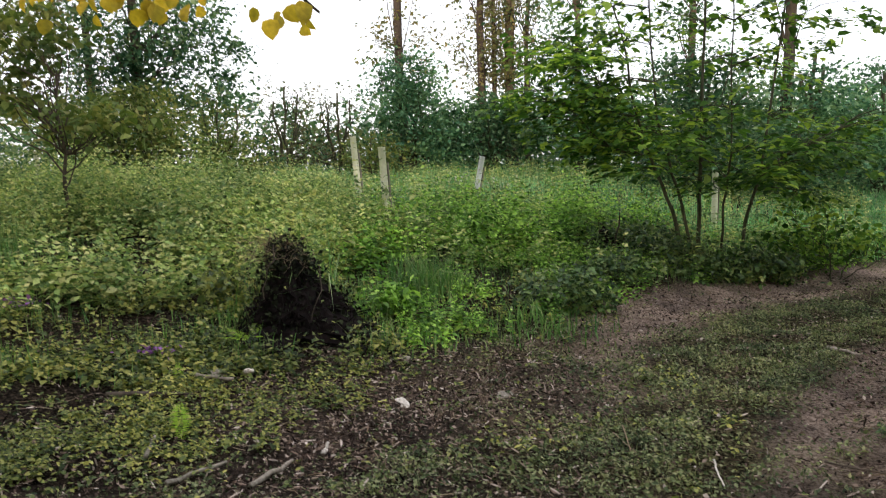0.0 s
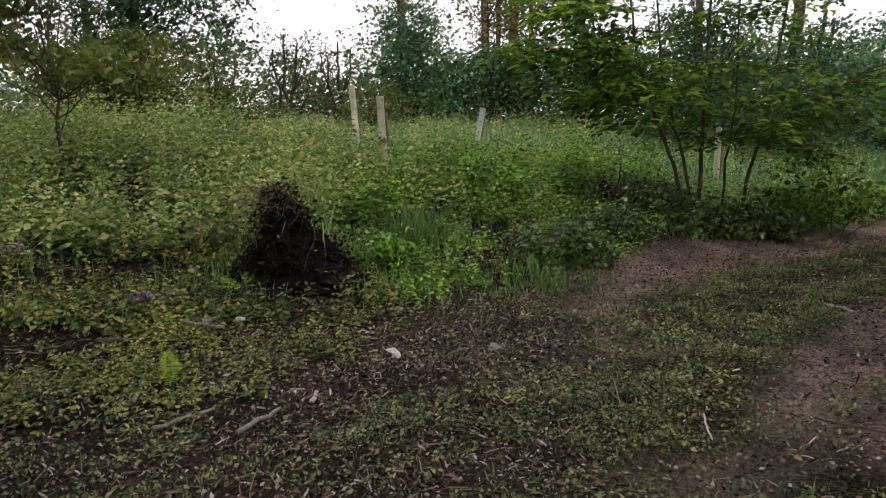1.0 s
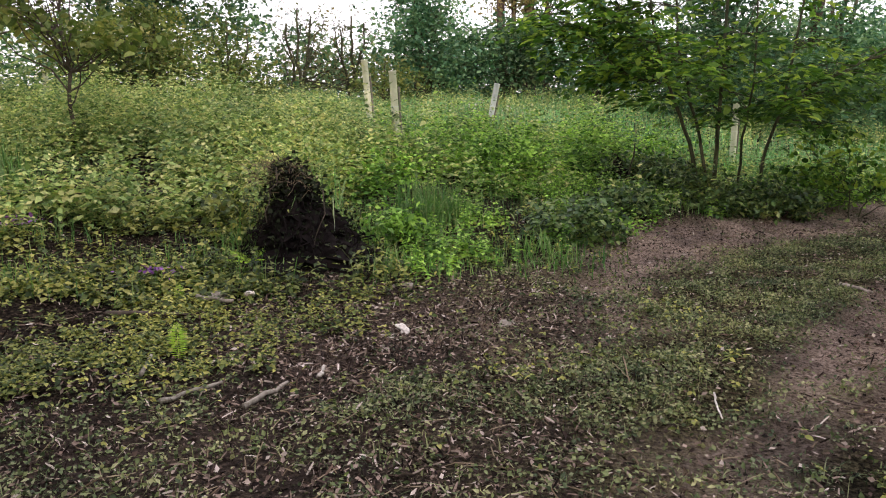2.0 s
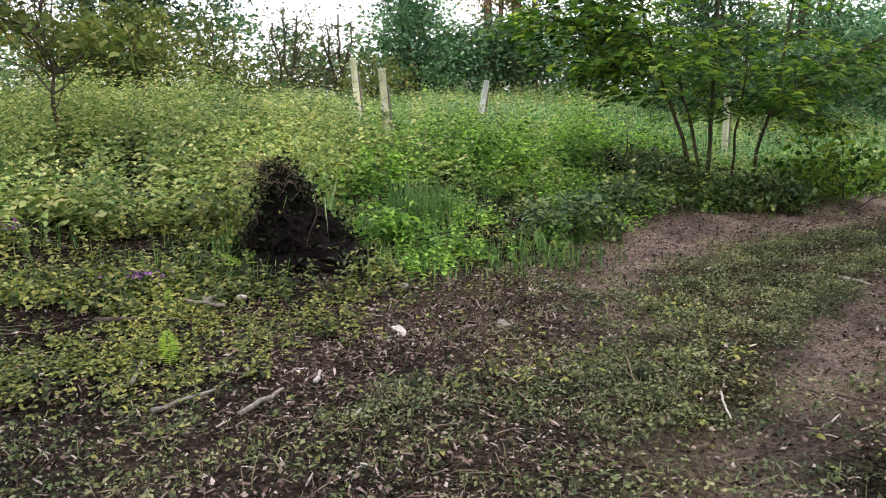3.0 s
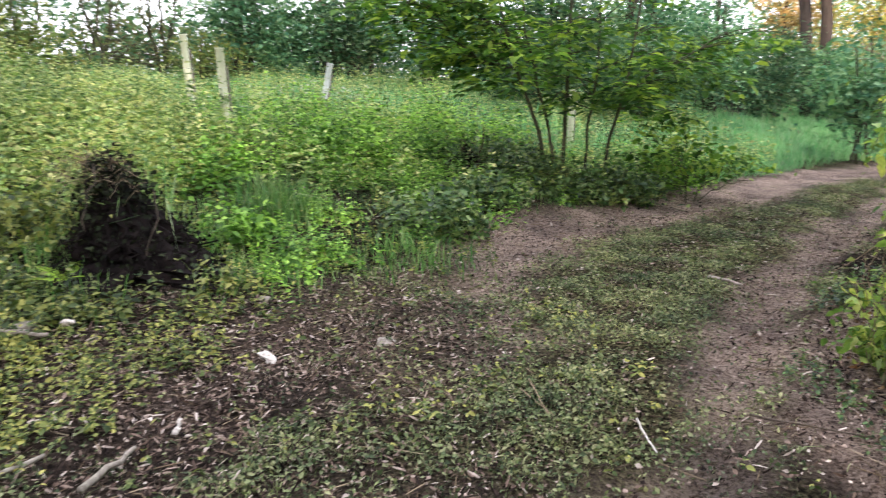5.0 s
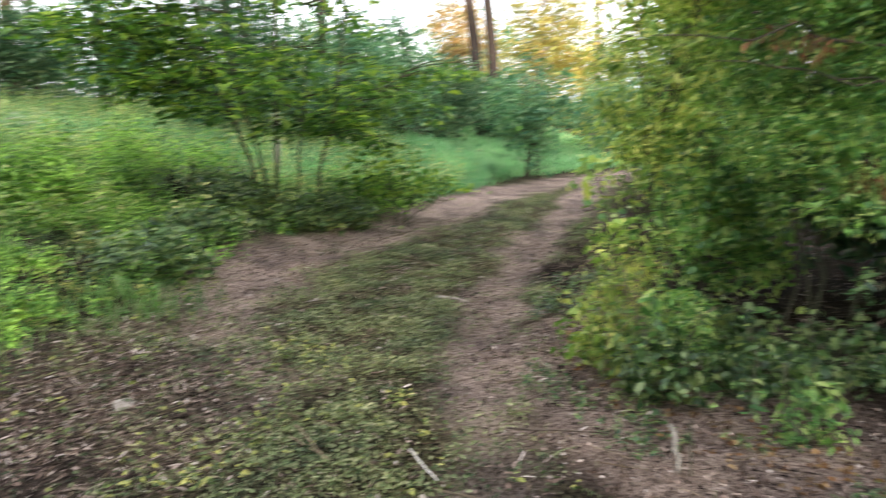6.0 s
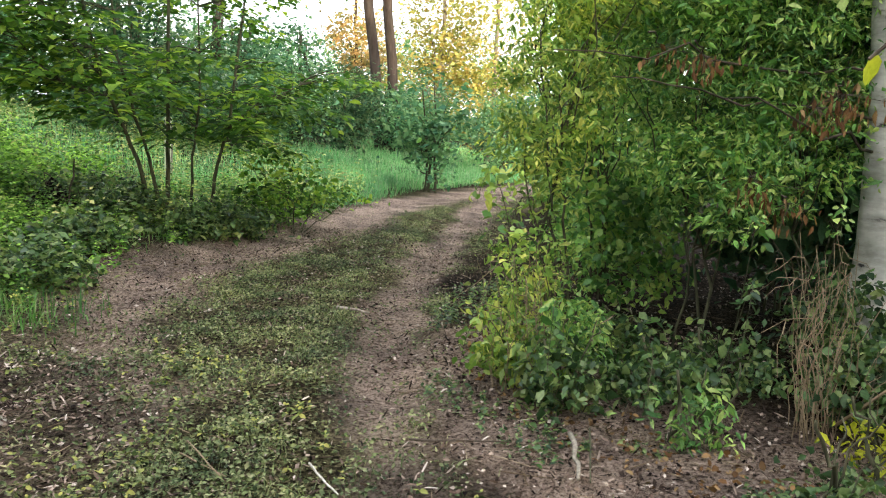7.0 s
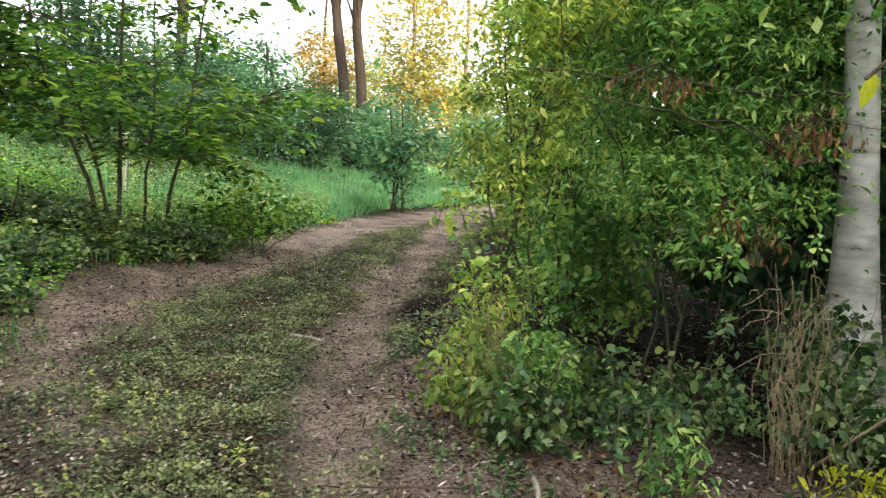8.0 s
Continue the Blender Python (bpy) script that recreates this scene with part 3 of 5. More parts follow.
# Woodland edge behind the bank and the meadow.
edge = [
    # x, y, top, trunk, crowns, leaves, leaf size, clumps, per, label, sigma, bark
    (-7.0, 18.4, 7.5, 0.14, [(0, 0, 4.6, 2.0, 2.0, 2.4), (0.9, 0.1, 3.0, 1.8, 1.6, 1.7), (-0.6, 0, 2.2, 1.6, 1.6, 1.5)], DARK_TREE, 0.19, 260, 28, "dense dark-green tree at the wood's edge", 0.34, BARK),
    (-11.0, 18.5, 9.0, 0.12, [(0, 0, 5.2, 2.6, 2.0, 2.6), (0.8, 0, 2.8, 2.0, 1.5, 1.2)], BROWN_TREE, 0.17, 130, 22, "airy tree with thin bronze-green leaves", 0.32, BARK),
    (-8.9, 14.2, 6.5, 0.07, [(0, 0, 3.8, 1.3, 1.2, 1.9), (0.3, 0, 1.9, 1.2, 1.0, 0.7)], OLIVE_TREE, 0.14, 90, 22, "thin olive-green tree on the bank", 0.26, BARK),
    (-5.2, 12.6, 2.4, 0.04, [(0, 0, 1.2, 1.0, 0.8, 0.75), (-0.9, 0, 1.0, 0.7, 0.7, 0.6), (0.9, 0, 0.8, 0.6, 0.6, 0.6)], OLIVE_TREE, 0.12, 150, 28, "rounded olive-green shrub on the bank", 0.2, STEM),
    (-3.9, 13.6, 2.4, 0.03, [(0, 0, 1.2, 0.4, 0.4, 0.9), (0.3, 0, 0.6, 0.6, 0.5, 0.5)], OLIVE_TREE, 0.11, 60, 24, "upright young shrub on the bank", 0.16, STEM),
    (-3.7, 19.4, 3.6, 0.05, [(0, 0, 1.9, 0.9, 0.9, 1.0), (0.5, 0, 1.0, 1.0, 0.8, 0.6)], BROWN_TREE, 0.11, 46, 18, "sparse bronze-green bush at the wood's edge", 0.22, STEM),
    (-2.4, 19.8, 3.3, 0.05, [(0, 0, 1.7, 0.8, 0.8, 0.9), (-0.4, 0, 0.9, 1.0, 0.8, 0.6)], BROWN_TREE, 0.11, 40, 18, "sparse bronze-green bush at the wood's edge", 0.22, STEM),
    (-1.3, 16.6, 1.6, 0.03, [(0, 0, 0.7, 0.7, 0.6, 0.5)], OLIVE_TREE, 0.12, 40, 22, "low yellow-green bush at the wood's edge", 0.2, STEM),
    (-0.5, 19.0, 3.8, 0.07, [(0, 0, 1.6, 1.3, 1.2, 1.0), (-0.1, 0.2, 2.5, 0.8, 0.8, 0.9), (0.9, 0, 1.1, 0.9, 0.9, 0.8)], BLUE_TREE, 0.16, 190, 28, "dense grey-green bush below a tall trunk", 0.28, STEM),
    (1.6, 19.6, 3.0, 0.06, [(0, 0, 1.3, 1.3, 1.0, 0.95), (0.9, 0, 1.5, 1.0, 0.9, 0.8)], DARK_TREE, 0.16, 150, 26, "dark-green bush at the wood's edge", 0.28, STEM),
    (3.8, 18.6, 3.4, 0.06, [(0, 0, 1.5, 1.3, 1.0, 1.1), (0.9, 0, 1.2, 1.0, 0.9, 0.9)], BLUE_TREE, 0.16, 160, 26, "grey-green bush at the wood's edge", 0.28, STEM),
    (6.4, 17.6, 4.4, 0.08, [(0, 0, 2.0, 1.5, 1.2, 1.4), (0.6, 0, 1.2, 1.5, 1.0, 0.9)], DARK_TREE, 0.17, 190, 26, "dark-green bush at the wood's edge", 0.3, STEM),
    (7.4, 14.8, 2.4, 0.04, [(0, 0, 1.0, 1.2, 0.8, 0.8)], DARK_TREE, 0.13, 110, 26, "dark-green bush behind the long grass", 0.22, STEM),
    (5.4, 15.6, 2.0, 0.04, [(0, 0, 0.8, 1.1, 0.8, 0.7)], DARK_TREE, 0.13, 90, 26, "dark-green bush behind the long grass", 0.22, STEM),
    (9.0, 17.4, 4.6, 0.09, [(0, 0, 1.8, 1.4, 1.2, 1.2), (0.8, 0, 1.1, 1.4, 1.0, 0.9)], BLUE_TREE, 0.17, 190, 26, "grey-green bush beyond the meadow", 0.3, STEM),
    (11.2, 18.4, 4.4, 0.09, [(0, 0, 2.0, 0.9, 0.9, 1.5), (-0.5, 0, 1.0, 1.2, 1.0, 0.9)], BLUE_TREE, 0.15, 130, 24, "grey-green tree beyond the meadow", 0.28, STEM),
    (13.2, 18.6, 3.0, 0.07, [(0, 0, 1.4, 1.3, 1.0, 1.1), (-0.8, -0.4, 0.8, 0.9, 0.8, 0.8)], DARK_TREE, 0.16, 150, 26, "dark-green bush beyond the meadow", 0.26, STEM),
    (15.6, 19.0, 2.6, 0.06, [(0, 0, 1.2, 1.2, 1.0, 1.0)], BLUE_TREE, 0.16, 110, 24, "grey-green bush beyond the meadow", 0.26, STEM),
    (17.6, 16.6, 2.8, 0.06, [(0, 0, 1.3, 1.3, 1.1, 1.1)], BLUE_TREE, 0.16, 120, 24, "grey-green bush beside the golden birches", 0.26, STEM),
]
for k, (x, y, top, tr, crowns, mat, ls, cn, per, lab, sg, bk) in enumerate(edge):
    tree("bush" if top < 5 else "edge_tree", x, y, top, tr, crowns, mat, ls * 0.62, int(cn * 1.25), int(per * 1.5), lab, bk, sg * 0.85, seed=20 + k, category="bush" if top < 5 else "tree",
         stems=None if top > 5 else [(-0.3, 0, top * 0.6, tr), (0.3, 0.1, top * 0.65, tr), (0.0, -0.1, top * 0.7, tr)])

# Tall trunks with thin, ivy-like foliage behind the bushes.
tall = [
    (-0.80, 23.4, 16, 0.15, PINE_BARK, 1.0, 3.6, BROWN_TREE), (1.75, 25.0, 15, 0.15, PINE_BARK, 1.1, 4.5, BROWN_TREE), (2.2, 25.4, 14, 0.09, BARK, 1.0, 4.5, BROWN_TREE),
    (2.75, 25.2, 16, 0.19, BARK, 1.0, 5.0, BROWN_TREE), (3.35, 25.6, 14, 0.09, BARK, 1.3, 4.5, DARK_TREE), (4.2, 21.6, 13, 0.09, BARK, 0.9, 4.0, DARK_TREE),
    (6.9, 19.5, 13, 0.11, BARK, 0.8, 5.5, DARK_TREE), (8.6, 18.0, 14, 0.15, BARK, 0.7, 5.5, DARK_TREE),
    (-9.5, 21.5, 13, 0.12, BARK, 2.0, 5.0, BROWN_TREE), (-12.5, 21.0, 13, 0.12, BARK, 2.2, 5.0, BROWN_TREE),
]
for k, (x, y, top, tr, bk, wide, zc, mat) in enumerate(tall):
    tree("tall_tree", x, y, top, tr, [(0, 0, zc, wide, wide, 2.2), (0, 0, zc + 3.5, wide, wide, 1.8), (0, 0, top - 2.0, 1.5, 1.5, 1.6)], mat, 0.12, 190, 26,
         "tall slim trunk with thin foliage at the wood's edge", bk, 0.3, lean=(RNG.normal() * 0.2, 0), seed=60 + k, group="tall trunks", branch_r=0.025)


# The wood goes on behind: a far belt of crowns low on the horizon.
def far_belt(name, y0, x0, x1, z1, count, seed, mat, label):
    rng = np.random.default_rng(seed)
    cc = np.stack([rng.uniform(x0, x1, count), y0 + rng.uniform(-1.5, 3, count), np.zeros(count)], 1)
    cc[:, 2] = height(cc[:, 0], cc[:, 1]) + rng.random(count) ** 1.6 * z1 * (0.55 + 0.8 * grid_noise(cc[:, 0], cc[:, 1] * 0, 2.5, seed))
    leaf_cloud(name, clumps(cc, 22, 0.5, rng), 0.22, mat, rng=rng)
    tagged(bpy.data.objects[name], label, "woodland", kind="stuff")


far_belt("far_woodland", 29.0, -34, 12, 3.0, 2000, 91, DARK_TREE, "far dark-green undergrowth of the wood")
far_belt("distant_woodland", 30.0, 12, 44, 4.2, 1300, 92, BLUE_TREE, "far grey-green undergrowth beyond the meadow")

# Unseen trees added behind the camera to keep the low sun off the clearing, with a ride open towards the golden
# birches.
for k in range(12):
    x = -37 + k * 3.5
    tree("wood_tree", x, -21.0 + 1.5 * math.sin(k * 2.1), 14.0, 0.25, [(0, 0, 8.0, 2.8, 2.4, 5.5), (0.6, 0, 3.2, 2.6, 2.2, 3.0)], DARK_TREE, 0.5, 130, 16,
         "tall dense tree added out of view to block low light", BARK, 0.8, seed=110 + k, group="wood behind the clearing")

# More unseen trees, added behind and on the far flank to cut low sky light.
for k, (x, y, top) in enumerate(((-16, -13, 13), (-17.5, -8, 14), (-16, -3.5, 12), (-18, 1, 14), (-16.5, 5.5, 12), (-18, 10.5, 13), (-12, -12.5, 13), (-8, -13.5, 14), (-4.2, -12.5, 13), (-0.6, -13.5, 14), (2.8, -12, 12))):
    tree("wood_tree", x, y, top, 0.22, [(0, 0, top * 0.6, 2.6, 2.4, top * 0.36), (0.4, 0, 2.8, 2.3, 2.1, 2.4)], DARK_TREE, 0.42, 130, 18,
         "tall dense tree added out of view to block low light", BARK, 0.75, seed=130 + k, group="wood behind the clearing")

# Sapling on the bank with a flat, wide crown.
tree("sapling", -4.35, 8.3, 2.0, 0.028, [(0.25, 0, 1.45, 0.75, 0.6, 0.22), (-0.5, 0.1, 1.75, 0.5, 0.5, 0.3), (-0.3, 0.0, 2.3, 0.6, 0.5, 0.5)], OLIVE_TREE, 0.10, 75, 18,
     "young tree with a thin dark stem and flat olive crown", BARK, 0.17, trunk_top=1.9, seed=150, shape="oval", flat=0.35, branch_r=0.012)


# ---- tree guards ----
def tree_guard(x, y, top, tall_m, lean, mat, label, stake=True, patch=False):
    z0 = top - tall_m
    root = thing("tree_guard", x, y, z0, label, "tree guard", "tree guards")
    m = Matrix.Rotation(radians(lean[0]), 4, "X") @ Matrix.Rotation(radians(lean[1]), 4, "Y")
    verts, faces = [], []
    n, r, t = 20, 0.046, 0.004
    rings = [(0.0, r), (tall_m * 0.3, r), (tall_m * 0.6, r * 1.02), (tall_m * 0.985, r), (tall_m * 0.99, r * 1.10), (tall_m, r * 1.10), (tall_m, r - t), (tall_m * 0.5, r - t), (0.02, r - t)]
    for z, rr in rings:
        for k in range(n):
            a = 2 * math.pi * k / n
            sq = 1 + 0.05 * math.cos(4 * a)
            verts.append(m @ Vector((rr * sq * math.cos(a), rr * sq * math.sin(a), z)))
    for i in range(len(rings) - 1):
        for k in range(n):
            q = (k + 1) % n
            faces.append((i * n + k, i * n + q, (i + 1) * n + q, (i + 1) * n + k))
    mesh_object("tube", verts, faces, mat, root, smooth_shade=True)
    if stake:
        v, f = tubes([[(m @ Vector((r + 0.02, 0.015, -0.1)), 0.016), (m @ Vector((r + 0.02, 0.015, tall_m * 0.82)), 0.015)]], 4)
        mesh_object("stake", v, f, OLD_WOOD, root, "weathered wooden stake")
        v, f = tubes([[(m @ Vector((1.12 * r * math.cos(a), 1.12 * r * math.sin(a), tall_m * 0.6)), 0.003) for a in np.linspace(0, 2 * math.pi, 15)]], 4)
        mesh_object("tie", v, f, TUBE_GREY, root, "pale plastic tie")
    if patch:
        rng = np.random.default_rng(5)
        c = np.array([m @ Vector((0.02, -0.075, 0.52 * tall_m))]) + rng.normal(size=(16, 3)) * (0.035, 0.02, 0.05)
        leaf_cloud("ivy", c, 0.07, UNDER, root, rng=rng, up=0.1)
    return root


tree_guard(-0.62, 9.6, 1.81, 1.15, (0, -3), TUBE, "cream plastic tree guard tube with ivy in the grass", patch=True)
tree_guard(-1.16, 11.48, 2.05, 1.15, (0, -4), TUBE, "cream plastic tree guard tube leaning on its stake")
tree_guard(0.72, 13.09, 1.73, 1.05, (0, 11), TUBE_GREY, "whitish tree guard tube leaning in the long grass")
tree_guard(4.50, 11.40, 1.36, 1.1, (0, 1), TUBE, "cream plastic tree guard tube behind the bush")
tree_guard(-7.3, 13.6, 2.02, 1.1, (0, 1), TUBE, "cream plastic tree guard tube far up the bank", stake=False)


# ---- the dark stump with roots and ivy ----
def stump(name, x, y, r, h, label, seed, hair):
    rng = np.random.default_rng(seed)
    z0 = ground_z(x, y) - 0.05
    root = thing(name, x, y, z0, label, "tree stump")
    nu, nv = 40, 22
    verts, faces = [], []
    for j in range(nv + 1):
        t = j / nv
        for i in range(nu):
            a = 2 * math.pi * i / nu
            prof = (0.50 * (1 - t ** 2.2) ** 0.7 + 1.15 * (1 - t) ** 2.2) if t < 1 else 0.0
            q = Vector((math.cos(a) * 1.7, math.sin(a) * 1.7, t * 2.2 + seed))
            k = 1 + 0.35 * noise.noise(q) + 0.28 * noise.noise(q * 3.1) + 0.26 * noise.noise(q * 7.3)
            rr = r * prof * k
            verts.append((rr * math.cos(a) - 0.14 * h * t, rr * math.sin(a), h * t * (1 + 0.16 * noise.noise(Vector((math.cos(a) * 1.3, math.sin(a) * 1.3, seed * 1.7))))))
    for j in range(nv):
        for i in range(nu):
            q = (i + 1) % nu
            faces.append((j * nu + i, j * nu + q, (j + 1) * nu + q, (j + 1) * nu + i))
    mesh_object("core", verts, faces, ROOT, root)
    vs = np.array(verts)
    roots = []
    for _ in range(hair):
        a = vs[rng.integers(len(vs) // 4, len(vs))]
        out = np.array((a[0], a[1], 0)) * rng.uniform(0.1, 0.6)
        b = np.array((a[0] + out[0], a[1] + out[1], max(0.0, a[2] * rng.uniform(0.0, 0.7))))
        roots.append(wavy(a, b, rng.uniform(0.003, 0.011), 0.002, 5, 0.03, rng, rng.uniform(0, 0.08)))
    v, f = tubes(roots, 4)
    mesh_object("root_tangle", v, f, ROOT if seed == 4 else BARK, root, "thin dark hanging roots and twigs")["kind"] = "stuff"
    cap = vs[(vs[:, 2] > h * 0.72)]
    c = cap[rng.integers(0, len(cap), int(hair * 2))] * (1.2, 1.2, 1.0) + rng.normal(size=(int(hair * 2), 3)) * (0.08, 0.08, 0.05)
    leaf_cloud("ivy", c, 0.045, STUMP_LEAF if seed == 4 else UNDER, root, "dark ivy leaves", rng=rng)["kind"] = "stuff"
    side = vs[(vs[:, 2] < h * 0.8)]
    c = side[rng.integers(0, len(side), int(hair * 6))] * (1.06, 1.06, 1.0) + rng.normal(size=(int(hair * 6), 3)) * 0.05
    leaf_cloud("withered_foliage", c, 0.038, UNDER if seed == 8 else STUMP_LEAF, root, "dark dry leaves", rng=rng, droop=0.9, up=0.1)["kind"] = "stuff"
    if seed == 4:
        top = vs[(vs[:, 2] > h * 0.60)]
        c = top[rng.integers(0, len(top), 700)] * (1.25, 1.35, 1.0) + rng.normal(size=(700, 3)) * (0.10, 0.10, 0.05) + (-0.12, 0.16, 0.02)
        leaf_cloud("green_cap", c, 0.038, HERB_DULL, root, "fresh green leaves growing over the top", rng=rng)["kind"] = "stuff"
        side = vs[(vs[:, 2] > h * 0.1) & (np.abs(vs[:, 0]) > 0.18)]
        c = side[rng.integers(0, len(side), 420)] * (1.3, 1.1, 0.8) + rng.normal(size=(420, 3)) * 0.08
        leaf_cloud("side_foliage", c + (0, 0.15, 0), 0.045, COVER, root, "yellow-green leaves along the sides", rng=rng)["kind"] = "stuff"
        blades = []
        for _ in range(150):
            e = vs[rng.integers(len(vs) * 3 // 4, len(vs))]
            q = e + (rng.normal() * 0.12 - 0.10, rng.normal() * 0.08, 0.02)
            o = np.array((rng.normal() * 0.12 - 0.06, -abs(rng.normal()) * 0.10, rng.uniform(-0.14, 0.10)))
            blades.append(wavy(q, q + o, 0.0026, 0.001, 4, 0.01, rng, 0.05))
        v, f = tubes(blades, 3)
        mesh_object("dry_grass", v, f, STRAW, root, "pale dry grass over the crown")["kind"] = "stuff"
        for dx, dz in ((-0.17, 0.82), (0.20, 0.64)):
            v, f = tubes([wavy((dx, -0.30, dz), (dx - 0.05, -0.50, dz - 0.42), 0.005, 0.003, 6, 0.02, rng, 0.03)], 5)
            mesh_object("hanging_root", v, f, BARK, root, "thin hanging root")
    return root


stump("stump", -1.17, 5.7, 0.40, 0.80, "dark stump with hanging roots and ivy on top", 4, 420)
# A herb mound in the stump's shape; dark leaf colour carries its shade.
stump("stump", 2.32, 9.35, 0.30, 0.40, "overgrown herb mound on the bank, shade put into dark green leaves", 8, 90)


# ---- low plants and litter ----
def scatter(n, x0, x1, y0, y1, keep, rng):
    """Random places in a rectangle, kept with the probability that keep(x, y) gives."""
    x, y = rng.uniform(x0, x1, n), rng.uniform(y0, y1, n)
    k = rng.random(n) < keep(x, y)
    return x[k], y[k]


def herbs(name, x, y, tall_m, mat, leaf, whorls, label, rng, shape="kite", category="herbs"):
    """Upright leafy plants: pairs of leaves up a stem, all in one mass."""
    n = len(x)
    h = tall_m * np.exp(rng.normal(size=n) * 0.28) * (0.30 + 0.75 * grid_noise(x, y, 0.42, 41) + 0.75 * grid_noise(x, y, 1.2, 42))
    z = height(x, y)
    tilt = rng.normal(size=(n, 2)) * 0.18
    c, al, nr, sz = [], [], [], []
    for w in range(whorls):
        t = (w + 1.0) / whorls
        a0 = rng.uniform(0, 2 * math.pi, n)
        for s in range(2 if whorls > 2 else 3):
            a = a0 + s * (math.pi if whorls > 2 else 2.1) + rng.normal(size=n) * 0.2
            c.append(np.stack([x + tilt[:, 0] * h * t, y + tilt[:, 1] * h * t, z + h * t * 0.95], 1))
            dn = -0.25 + 0.7 * (t > 0.9)
            al.append(np.stack([np.cos(a), np.sin(a), np.full(n, dn) + rng.normal(size=n) * 0.2], 1))
            nr.append(np.stack([-0.4 * np.cos(a), -0.4 * np.sin(a), np.ones(n)], 1) + rng.normal(size=(n, 3)) * 0.4)
            sz.append(leaf * (1.15 - 0.55 * t) * np.exp(rng.normal(size=n) * 0.2))
    v, f = leaves(np.concatenate(c), np.concatenate(al), np.concatenate(nr), np.concatenate(sz), shape)
    ob = mesh_object(name, v, f, mat)
    tagged(ob, label, category, kind="stuff")


def grass(name, x, y, tall_m, width, mat, label, rng, bend=0.45, category="grass"):
    """Bent, tapered blades, two segments each."""
    n = len(x)
    h = tall_m * np.exp(rng.normal(size=n) * 0.35)
    z = height(x, y) - 0.01
    a = rng.uniform(0, 2 * math.pi, n)
    d = np.stack([np.cos(a), np.sin(a)], 1)
    s = np.stack([-d[:, 1], d[:, 0]], 1) * width * 0.5 * np.exp(rng.normal(size=(n, 1)) * 0.25)
    b = bend * np.abs(rng.normal(size=n)) * h
    base = np.stack([x, y], 1)
    mid = base + d * (0.3 * b)[:, None]
    tip = base + d * b[:, None]
    v = np.empty((n, 5, 3))
    v[:, 0, :2], v[:, 1, :2] = base - s, base + s
    v[:, 2, :2], v[:, 3, :2] = mid - 0.75 * s, mid + 0.75 * s
    v[:, 4, :2] = tip
    v[:, 0, 2] = v[:, 1, 2] = z
    v[:, 2, 2] = v[:, 3, 2] = z + 0.55 * h
    v[:, 4, 2] = z + np.maximum(0.35 * h, h - 0.35 * b)
    f = np.array([(0, 1, 3), (0, 3, 2), (2, 3, 4)])[None] + (np.arange(n) * 5)[:, None, None]
    ob = mesh_object(name, v.reshape(-1, 3), f.reshape(-1, 3), mat)
    tagged(ob, label, category, kind="stuff")


rng = np.random.default_rng(31)


def bank(x, y):
    return smooth(3.6, 4.7, 0.75 * y - 0.55 * x + 0.9 * (grid_noise(x, y, 1.1, 11) - 0.5))


STUMP_AT = (-1.12, 5.75)


def clear(x, y, r=0.45):
    return (np.hypot(x - STUMP_AT[0], y - STUMP_AT[1] + 0.15) > r) & ~hedge_side(x, y)


off = lambda x, y: (1 - on_track(x, y)) * clear(x, y)  # noqa: E731
patchy = lambda x, y, s, k: smooth(0.35, 0.65, grid_noise(x, y, s, k))  # noqa: E731

# Nettles and herbs on the bank: low in front, taller up the slope, in uneven clumps with gaps between.
clumped = lambda x, y: smooth(0.42, 0.58, 0.55 * grid_noise(x, y, 0.8, 12) + 0.45 * grid_noise(x, y, 0.34, 26))  # noqa: E731
x, y = scatter(27000, -9, 6.5, 4.2, 11.5, lambda x, y: bank(x, y) * off(x, y) * (0.04 + 0.96 * clumped(x, y)) * 0.95, rng)
near = (0.75 * y - 0.55 * x) < 6.0
west = x + 1.6 * (grid_noise(x, y, 1.3, 23) - 0.5) < -0.7
herbs("bank_herbs", x[near & ~west], y[near & ~west], 0.20, HERB, 0.060, 5, "fresh green leafy herbs along the foot of the bank", rng)
herbs("pale_herbs", x[near & west], y[near & west], 0.19, COVER, 0.066, 5, "yellow-green leafy herbs along the foot of the bank", rng)
herbs("nettles", x[~near & ~west], y[~near & ~west], 0.42, HERB, 0.095, 4, "green nettles and leafy herbs covering the bank", rng)
herbs("dry_nettles", x[~near & west], y[~near & west], 0.40, HERB_DULL, 0.088, 5, "olive-green nettles and leafy herbs covering the bank", rng)
x, y = scatter(26000, -14, 9, 8.0, 19, lambda x, y: bank(x, y) * off(x, y) * (0.2 + 0.8 * patchy(x, y, 1.6, 13)) * 0.75, rng)
herbs("tall_herbs", x, y, 0.34, HERB_DULL, 0.080, 5, "tall dull-green herbs on top of the bank", rng)
x, y = scatter(6200, -8, -0.6, 6.6, 11, lambda x, y: off(x, y) * patchy(x, y, 0.9, 14) * 0.8, rng)
herbs("tall_nettles", x, y, 0.52, HERB_DULL, 0.072, 8, "tall grey-green nettles on the bank", rng)

# Grass on the bank.
x, y = scatter(52000, -9, 7, 4.2, 13, lambda x, y: bank(x, y) * off(x, y) * (0.05 + 0.95 * patchy(x, y, 0.8, 15)) * 0.75, rng)
grass("bank_grass", x, y, 0.17, 0.006, GRASS, "fresh green grass on the bank", rng, 0.7)
x, y = scatter(76000, -16, 12, 10, 24, lambda x, y: bank(x, y) * off(x, y) * 0.8, rng)
